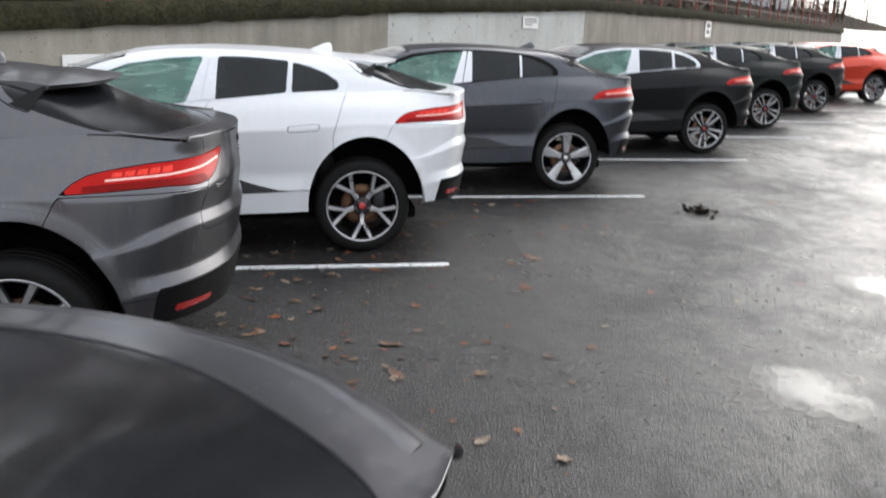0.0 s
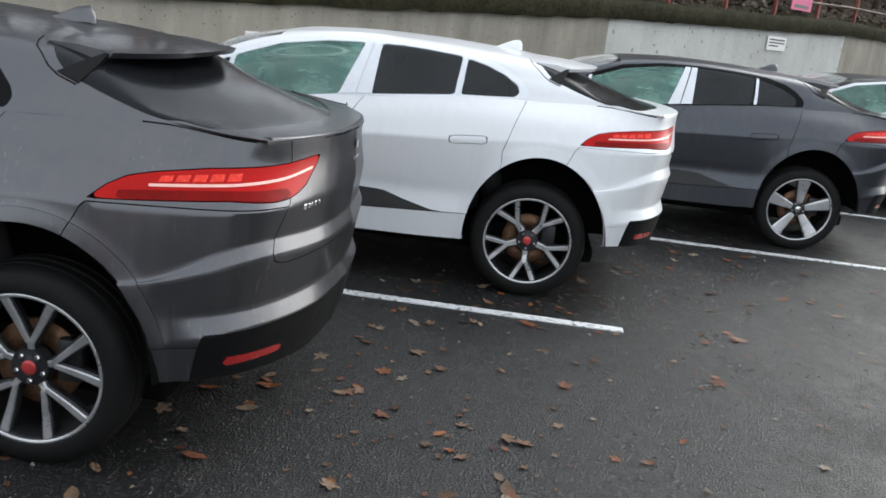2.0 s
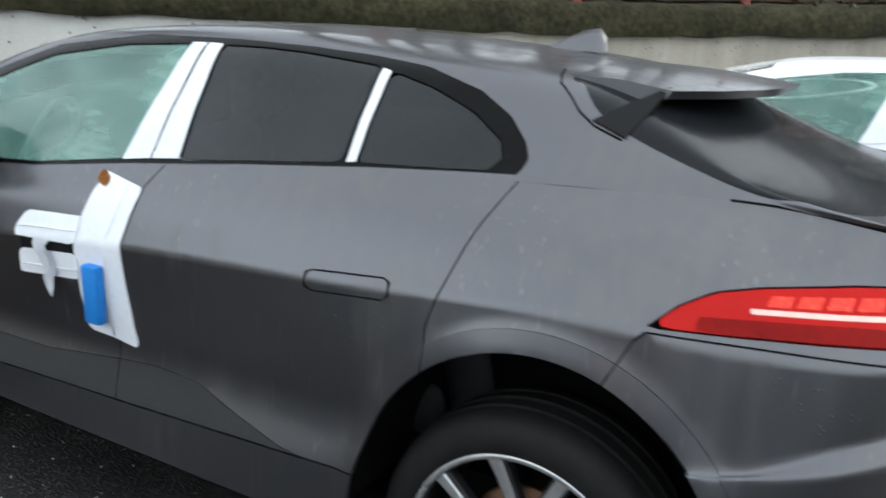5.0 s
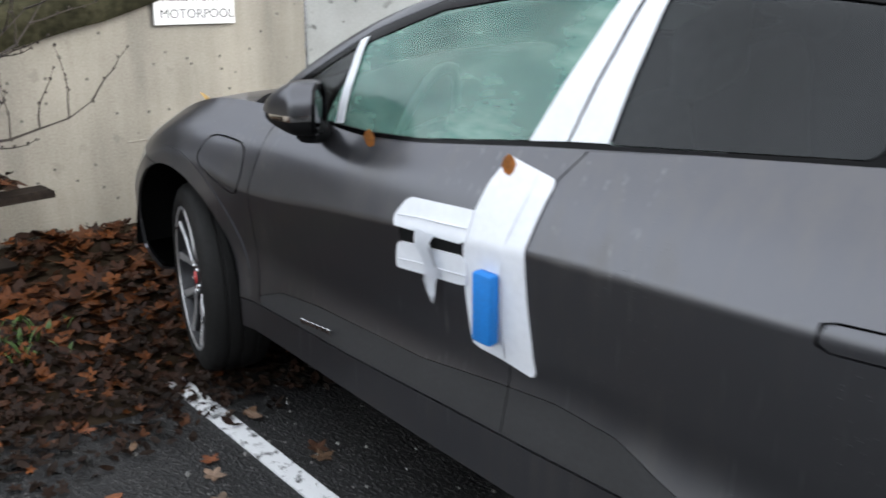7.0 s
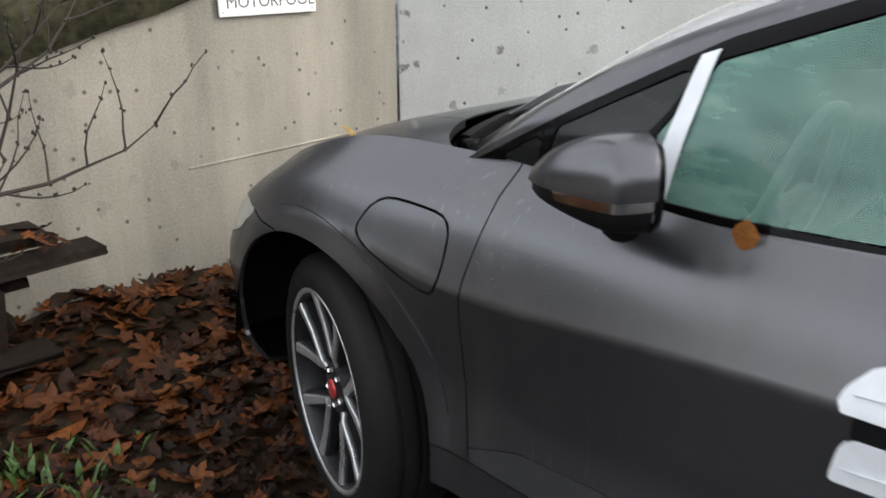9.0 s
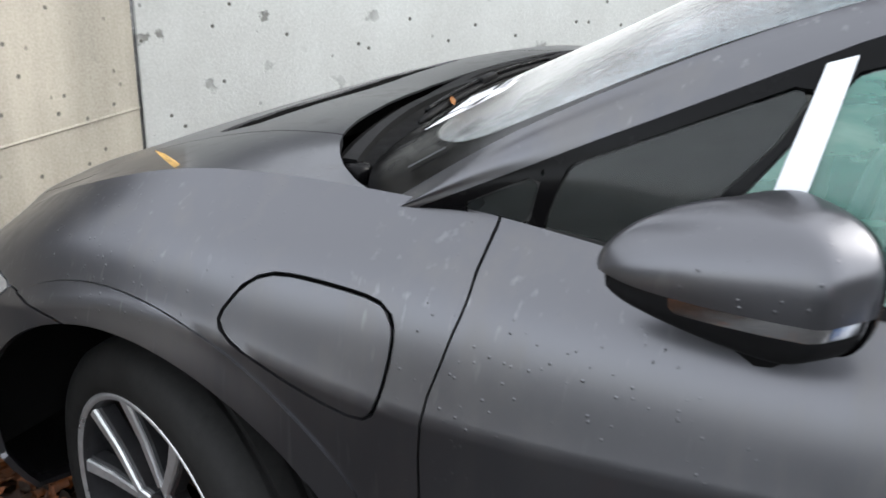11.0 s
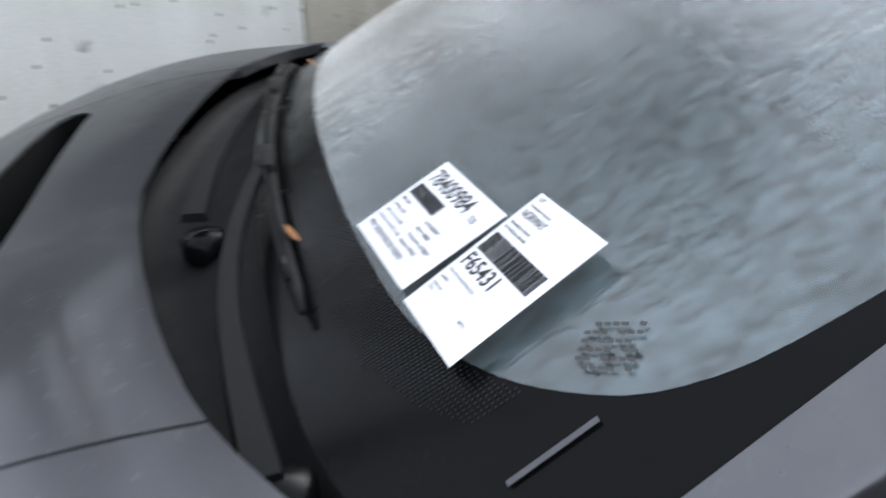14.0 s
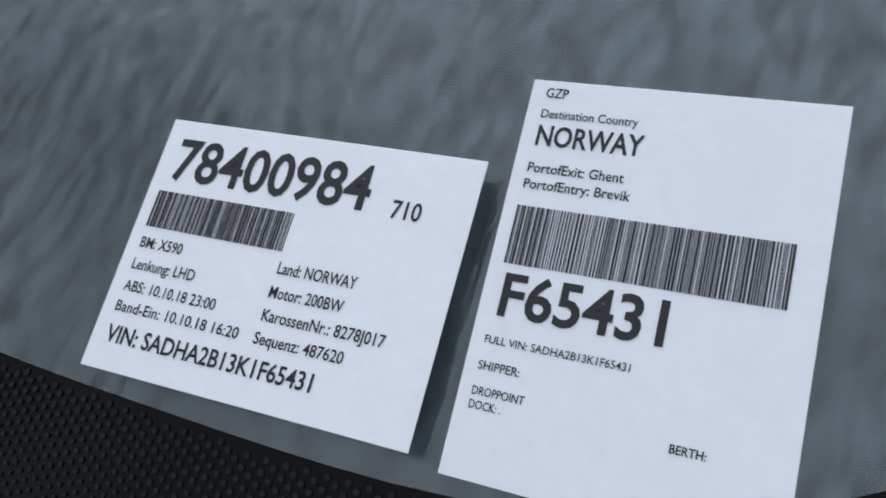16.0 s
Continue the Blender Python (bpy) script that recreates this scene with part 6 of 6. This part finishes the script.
for k in range(5200):
    s, d = rr.uniform(-4.5, 34), abs(rr.gauss(0, 1.2)) + .02
    if noise.noise((s * .9, d * 1.5, 7)) < -.05:
        continue
    if s < 0:
        x, y = .75 + s, 4.68 + d
        z0 = np.interp(x, (-9, -2.3, -.977, -.276, .745), (.70, .96, 1.33, 1.54, 1.84)) + max(0, d - .2) * .45
    else:
        p = along_wall(s, d)
        x, y, z0 = p.x, p.y, bank_z(s, max(0, d)) - (.02 if d > 0 else .05)
    for _ in range(3):
        a, h, w = rr.uniform(0, 6.28), rr.uniform(.03, .11), rr.uniform(.004, .009)
        dx, dy, lean = math.cos(a), math.sin(a), rr.uniform(.3, 1.2)
        b = len(verts)
        verts += [(x - dy * w, y + dx * w, z0), (x + dy * w, y - dx * w, z0), (x + dx * h * lean, y + dy * h * lean, z0 + h)]
        faces.append((b, b + 1, b + 2))
me = bpy.data.meshes.new("grass")
me.from_pydata(verts, [], faces)
me.materials.append(GRASS_WINTER)
tagged(new("grass", me), "short winter grass and moss tufts along the ledge", "grass", kind="stuff")


def one_leaf(p, size, rot, mat, label, wide=1.0):
    rr2 = random.Random(int(1000 * abs(p[0])))
    bm = bmesh.new()
    pts = leaf_outline("plain", rr2)
    c = bm.verts.new((0, 0, .004))
    vs = [bm.verts.new((x * size, y * size * wide, .006 * math.sin(3 * x) + .002)) for x, y in pts]
    for k in range(len(vs)):
        bm.faces.new((c, vs[k], vs[(k + 1) % len(vs)]))
    bmesh.ops.solidify(bm, geom=bm.faces, thickness=.001)
    ob = part("leaf", bm, mat, None)
    ob.matrix_basis = pose(*p, *rot)
    return tagged(ob, label, "leaf", "single fallen leaves")


_k = np.argmin(np.hypot(BONNET.rows[:, 0] + .785, BONNET.rows[:, 1] - 3.008))
one_leaf(tuple(BONNET.rows[_k, :3] + (0, 0, .004)), .075, (0, -24, 112), LEAF_YELLOW, "curled pale yellow leaf lying on the bonnet", .7)
one_leaf((-.862, 1.895, 1.097), .055, (0, -80, 10), LEAF_ORANGE, "small orange leaf stuck to the window ledge", 1.7)
one_leaf((-.905, 1.325, 1.132), .05, (0, -70, 60), LEAF_ORANGE, "small orange leaf stuck above the white sheet", 1.5)
for x, y in ((-.285, 2.746), (.40, 2.685)):
    p, n_ = on_glass(x, y)
    one_leaf((p.x, p.y, p.z + .012), .032, (30, 0, 40), LEAF_ORANGE, "small orange leaf caught at the windscreen wiper")

for k, (x, y) in enumerate(((-1.62, 4.22), (-1.50, 4.26), (-1.55, 4.17), (-1.70, 4.25))):
    one_leaf((x, y, .545 + .004 * k), .09, (8 * k - 10, 12 - 7 * k, 70 * k), LEAF_YELLOW, "yellow leaf lying on the stacked boards")

# ---------------------------------------------------------------- boards, bush and weeds at the end wall
rr = random.Random(12)
for (x0, y0, z0), (x1, y1, z1), w, h in (((-1.9, 4.45, .44), (-.86, 4.52, .455), .16, .03), ((-2.0, 4.62, .53), (-1.02, 4.66, .50), .18, .05), ((-1.9, 4.55, .36), (-1.12, 4.6, .37), .14, .04), ((-1.8, 4.35, .18), (-1.10, 4.40, .155), .15, .03), ((-1.7, 4.5, .27), (-1.2, 4.5, .26), .10, .05)):
    a, b = Vector((x0 - .16, y0 - .20, z0 + .02)), Vector((x1 - .16, y1 - .20, z1 + .02))
    bm = bmesh.new()
    box(bm, ((b - a).length, w, h), Matrix.Translation((a + b) / 2) @ Matrix.Rotation(math.atan2(b.y - a.y, b.x - a.x), 4, "Z") @ Matrix.Rotation(-math.atan2(b.z - a.z, (b - a).length), 4, "Y"), .004, 1)
    for v in bm.verts:
        v.co += Vector((rr.uniform(-.008, .008), rr.uniform(-.01, .01), rr.uniform(-.006, .006)))
    tagged(part("old_board", bm, OLD_WOOD, None), "weathered dark wooden board stacked by the wall", "board", "stacked boards")
spots = [(rr.uniform(-2.0, -1.15), rr.uniform(4.15, 4.5), rr.uniform(.50, .585), rr.uniform(.06, .13), .6) for _ in range(46)]
leaves("board_leaves", spots, "wet brown leaves rotting on the stacked boards", LEAF_WET, 14, ("lobed", "plain"), .5)
for x, y in ((-1.35, 4.5), (-1.75, 4.5)):
    bm = bmesh.new()
    box(bm, (.09, .12, .45), pose(x - .10, y - .22, .20, 3, 5, 10), .006, 1)
    tagged(part("support_block", bm, OLD_WOOD, None), "dark wooden block under the stacked boards", "block", "stacked boards")


def twig(bm, p, d, length, r, depth, rr):
    """A bent branch with side shoots and buds."""
    pts, q, dd = [Vector(p)], Vector(p), Vector(d).normalized()
    n = 5
    for k in range(n):
        dd = (dd + Vector((rr.uniform(-.28, .28), rr.uniform(-.2, .2), rr.uniform(-.12, .25)))).normalized()
        q = q + dd * length / n
        pts.append(q.copy())
    tube(bm, pts, [r * (1 - .75 * k / n) for k in range(n + 1)], 5)
    for q_ in pts[2:]:
        for _ in range(2):
            o = Vector((rr.uniform(-.008, .008), rr.uniform(-.008, .008), rr.uniform(-.004, .010)))
            bmesh.ops.create_icosphere(bm, subdivisions=1, radius=rr.uniform(.003, .0065), matrix=Matrix.Translation(q_ + o) @ Matrix.Diagonal((1, 1, 1.5, 1)))
    if depth:
        for k in range(1, n + 1):
            side = dd.cross(Vector((rr.uniform(-1, 1), rr.uniform(-1, 1), rr.uniform(-1, 1)))).normalized()
            twig(bm, pts[k], dd * .6 + side * .8, length * rr.uniform(.35, .6), r * .5, depth - 1, rr)


bush = tagged(new("bare_bush"), "bare winter bush with thin budded branches by the wall", "bush")
rr = random.Random(21)
for k, (p, d, ln) in enumerate((((-1.30, 4.45, .55), (.5, .1, .75), 1.1), ((-1.35, 4.40, .75), (.9, .05, .15), .95), ((-1.45, 4.5, .9), (.85, .1, .35), 1.0), ((-1.5, 4.4, .45), (.75, .1, .3), .75), ((-1.6, 4.5, .8), (.3, .1, .9), 1.0), ((-1.30, 4.55, 1.0), (.9, .1, .25), 1.0))):
    bm = bmesh.new()
    twig(bm, Vector(p) + Vector((-.12, -.22, 0)), d, ln * .72, .0095, 1, rr)
    part("branch", smooth(bm, 60), BARK_DARK, bush)
bm = bmesh.new()
tube(bm, [(-1.87, 4.28, -.02), (-1.72, 4.28, .5), (-1.57, 4.26, .95), (-1.44, 4.28, 1.35), (-1.40, 4.38, 2.0)], [.03, .026, .02, .014, .008], 8)
part("trunk", smooth(bm), BARK_DARK, bush)
verts, faces = [], []
rr = random.Random(31)
for cx, cy, n in ((-1.58, 3.60, 34), (-1.43, 3.36, 16), (-1.80, 3.36, 60), (-1.39, 3.58, 14), (-2.05, 3.75, 50)):
    for k in range(n):
        x, y = cx + rr.gauss(0, .07), cy + rr.gauss(0, .07)
        a, h, lean = rr.uniform(0, 6.28), rr.uniform(.03, .085), rr.uniform(.3, 1.0)
        dx, dy = math.cos(a), math.sin(a)
        b = len(verts)
        w = rr.uniform(.004, .011)
        z0 = pile_height(x, y)
        verts += [(x - dy * w, y + dx * w, z0), (x + dy * w, y - dx * w, z0), (x + dx * h * lean * .5 + dy * w, y + dy * h * lean * .5 - dx * w, z0 + h * .7), (x + dx * h * lean * .5 - dy * w, y + dy * h * lean * .5 + dx * w, z0 + h * .7), (x + dx * h * lean, y + dy * h * lean, z0 + h)]
        faces += [(b, b + 1, b + 2, b + 3), (b + 3, b + 2, b + 4)]
me = bpy.data.meshes.new("weeds")
me.from_pydata(verts, [], faces)
me.materials.append(WEED)
tagged(new("weeds", me), "small green weeds growing among the leaves", "weeds", kind="stuff")

# ---------------------------------------------------------------- trees on the bank
def bare_tree(seed, height):
    rr = random.Random(seed)
    t = new("tree")
    bm = bmesh.new()
    pts, p = [], Vector((0, 0, -.3))
    n = 8
    for k in range(n + 1):
        pts.append(p.copy())
        p = p + Vector((rr.uniform(-.12, .12), rr.uniform(-.12, .12), height / n))
    r0 = height * .010 + .02
    tube(bm, pts, [r0 * (1 - .85 * k / n) + .006 for k in range(n + 1)], 8)
    part("trunk", smooth(bm, 60), BARK, t)
    bm = bmesh.new()

    def limb(p, d, ln, r, depth):
        q, dd, ps = Vector(p), Vector(d).normalized(), [Vector(p)]
        for k in range(4):
            dd = (dd + Vector((rr.uniform(-.25, .25), rr.uniform(-.25, .25), rr.uniform(-.05, .3)))).normalized()
            q = q + dd * ln / 4
            ps.append(q.copy())
        tube(bm, ps, [r * (1 - .7 * k / 4) for k in range(5)], 4, False)
        if depth:
            for k in range(1, 5):
                for _ in range(2):
                    a = rr.uniform(0, 6.28)
                    limb(ps[k], dd + Vector((math.cos(a), math.sin(a), .3)) * .8, ln * rr.uniform(.4, .65), r * .5, depth - 1)

    for k in range(11):
        f = .22 + .75 * k / 11
        i = f * n
        p = pts[int(i)].lerp(pts[min(n, int(i) + 1)], i - int(i))
        a = rr.uniform(0, 6.28)
        limb(p, (math.cos(a), math.sin(a), .8), height * .26 * (1.2 - f), r0 * .32, 2)
    part("crown", bm, BARK, t)
    return t


protos = [bare_tree(k, h) for k, h in ((3, 9.0), (7, 7.5), (11, 6.0), (19, 8.5))]
rr = random.Random(77)
count = 0
for k in range(120):
    s = (rr.uniform(44, 85) if k > 74 else rr.uniform(9, 44)) if k > 16 else rr.uniform(-2, 9)
    d = rr.uniform(1.8, 13) if k > 16 else rr.uniform(2.5, 9)
    p = along_wall(s, d, bank_z(s, d) - .1)
    m = pose(*p, rr.uniform(-6, 6), rr.uniform(-6, 6), rr.uniform(0, 360))
    if count < 4:
        t = protos[count]
        t.matrix_basis = m
    else:
        t = copy_thing(protos[k % 4], m)
    tagged(t, "bare winter tree with thin branches on the bank", "tree", "trees on the bank")
    count += 1
bm = bmesh.new()
for k in range(1100):
    s, d = rr.uniform(1, 80), rr.uniform(.9, 9)
    p = along_wall(s, d, bank_z(s, d) - .05)
    h = rr.uniform(.6, 2.6)
    ps = [p]
    for _ in range(3):
        ps.append(ps[-1] + Vector((rr.uniform(-.18, .18), rr.uniform(-.18, .18), h / 3)))
    tube(bm, ps, [.011, .009, .006, .003], 3, False)
    for q in ps[1:]:
        a = rr.uniform(0, 6.28)
        tube(bm, [q, q + Vector((math.cos(a) * .25, math.sin(a) * .25, .25)), q + Vector((math.cos(a) * .45, math.sin(a) * .45, .6))], [.006, .004, .002], 3, False)
for k in range(160):
    x, d = rr.uniform(-5, .8), rr.uniform(.2, 4)
    p = Vector((x, 4.95 + d, np.interp(x, (-8, -2.3, -.977, -.276, .75), (.72, .96, 1.33, 1.54, 1.86)) + d * .45))
    q = p + Vector((rr.uniform(-.3, .3), rr.uniform(-.3, .3), rr.uniform(.4, 1.3)))
    tube(bm, [p, p.lerp(q, .5) + Vector((rr.uniform(-.08, .08), 0, 0)), q], [.009, .006, .002], 3, False)
tagged(part("undergrowth", bm, BARK, None), "brown winter brush growing over the bank", "brush", kind="stuff")

# ---------------------------------------------------------------- added backdrop, out of view, blocking low sky light
# unseen uneven screen to the south, darkens what the cars' tails reflect
bm = bmesh.new()
rows = []
for k in range(150):
    a = radians(-72 - 68 * k / 149)
    rad = 27 + 3 * noise.noise((k * .06, 0, 5))
    h = 7.0 + 2.2 * noise.noise((k * .16, 2, 5)) + 1.2 * noise.noise((k * .9, 4, 5))
    out = Vector((math.cos(a), math.sin(a), 0))
    rows.append([bm.verts.new(out * (rad + d) + Vector((0, 0, z * h)) + Vector((rr.uniform(-.4, .4), rr.uniform(-.4, .4), rr.uniform(-.3, .3) * z))) for d, z in ((0, 0), (-.6, .12), (.2, .3), (-.3, .55), (.5, .8), (1.5, 1.0), (4.0, .9))])
for a, b in zip(rows, rows[1:]):
    for k in range(6):
        bm.faces.new((a[k], b[k], b[k + 1], a[k + 1]))
bmesh.ops.recalc_face_normals(bm, faces=bm.faces)
tagged(part("backdrop", bm, BACKDROP_DARK, None), "unseen dark backdrop added to block low sky light behind the car tails", "woods", kind="structure")

# ---------------------------------------------------------------- building behind the trees
house = tagged(new("building"), "pale grey building with rows of windows behind the trees", "building")
house.matrix_basis = pose(38, -14, 3, 0, 0, -62)
bm = bmesh.new()
box(bm, (26, 12, 13), pose(0, 0, 6.5), .05, 1)
part("wall", bm, FACADE, house)
bm = bmesh.new()
box(bm, (26.8, 12.8, .5), pose(0, 0, 13.25), .05, 1)
part("roof", bm, RAIL_BROWN, house)
rr = random.Random(4)
for fl in range(4):
    for k in range(9):
        wv = new("window")
        wv.parent = house
        wv.matrix_basis = pose(-11.2 + 2.8 * k, -6.02, 2.0 + 3.0 * fl)
        bm = bmesh.new()
        for sx_, sz_, ww, hh in ((0, .8, 1.5, .08), (0, -.8, 1.5, .08), (-.71, 0, .08, 1.6), (.71, 0, .08, 1.6), (0, 0, .05, 1.6)):
            box(bm, (ww, .10, hh), pose(sx_, 0, sz_))
        part("frame", bm, SIGN_WHITE, wv)
        bm = bmesh.new()
        box(bm, (1.36, .03, 1.5), pose(0, .0, 0))
        part("pane", bm, WINDOW_LIT if rr.random() < .06 else GLASS_FAR, wv)

# ---------------------------------------------------------------- ground details
for cx, cy, rad in ((-1.02, -3.95, .30), (.6, -5.6, .5)):
    bm = bmesh.new()
    prism(bm, [(rad * math.cos(2 * math.pi * k / 32), rad * math.sin(2 * math.pi * k / 32)) for k in range(32)], .003, pose(0, 0, 0))
    ob = part("puddle", bm, WATER, None)
    ob.matrix_basis = pose(cx, cy, .0015) @ Matrix.Diagonal((1.25, 1, 1, 1))
    tagged(ob, "shallow film of rain water on the asphalt", "puddle", "puddles", kind="structure")
rr = random.Random(61)
spots = [(3.15 + rr.gauss(0, .12), -5.38 + rr.gauss(0, .10), .004 + rr.uniform(0, .03), rr.uniform(.05, .10), .5) for _ in range(70)]
leaves("sodden_leaves", spots, "dark clump of sodden leaves on the asphalt", MUD, 62, ("lobed", "plain"), .4)
verts, faces = [], []
rr = random.Random(90)
for k in range(6500):
    x, y = rr.uniform(-4, 5), rr.uniform(-7, 3)
    r0 = rr.uniform(.003, .007) if k % 9 else rr.uniform(.007, .014)
    b = len(verts)
    verts += [(x + r0 * math.cos(a), y + r0 * math.sin(a), .0) for a in (0, 2.1, 4.2)] + [(x, y, r0)]
    faces += [(b, b + 1, b + 3), (b + 1, b + 2, b + 3), (b + 2, b, b + 3)]
me = bpy.data.meshes.new("loose_grit")
me.from_pydata(verts, [], faces)
me.materials.append(GRIT)
tagged(new("loose_grit", me), "loose grit on the wet asphalt", "grit", kind="stuff")
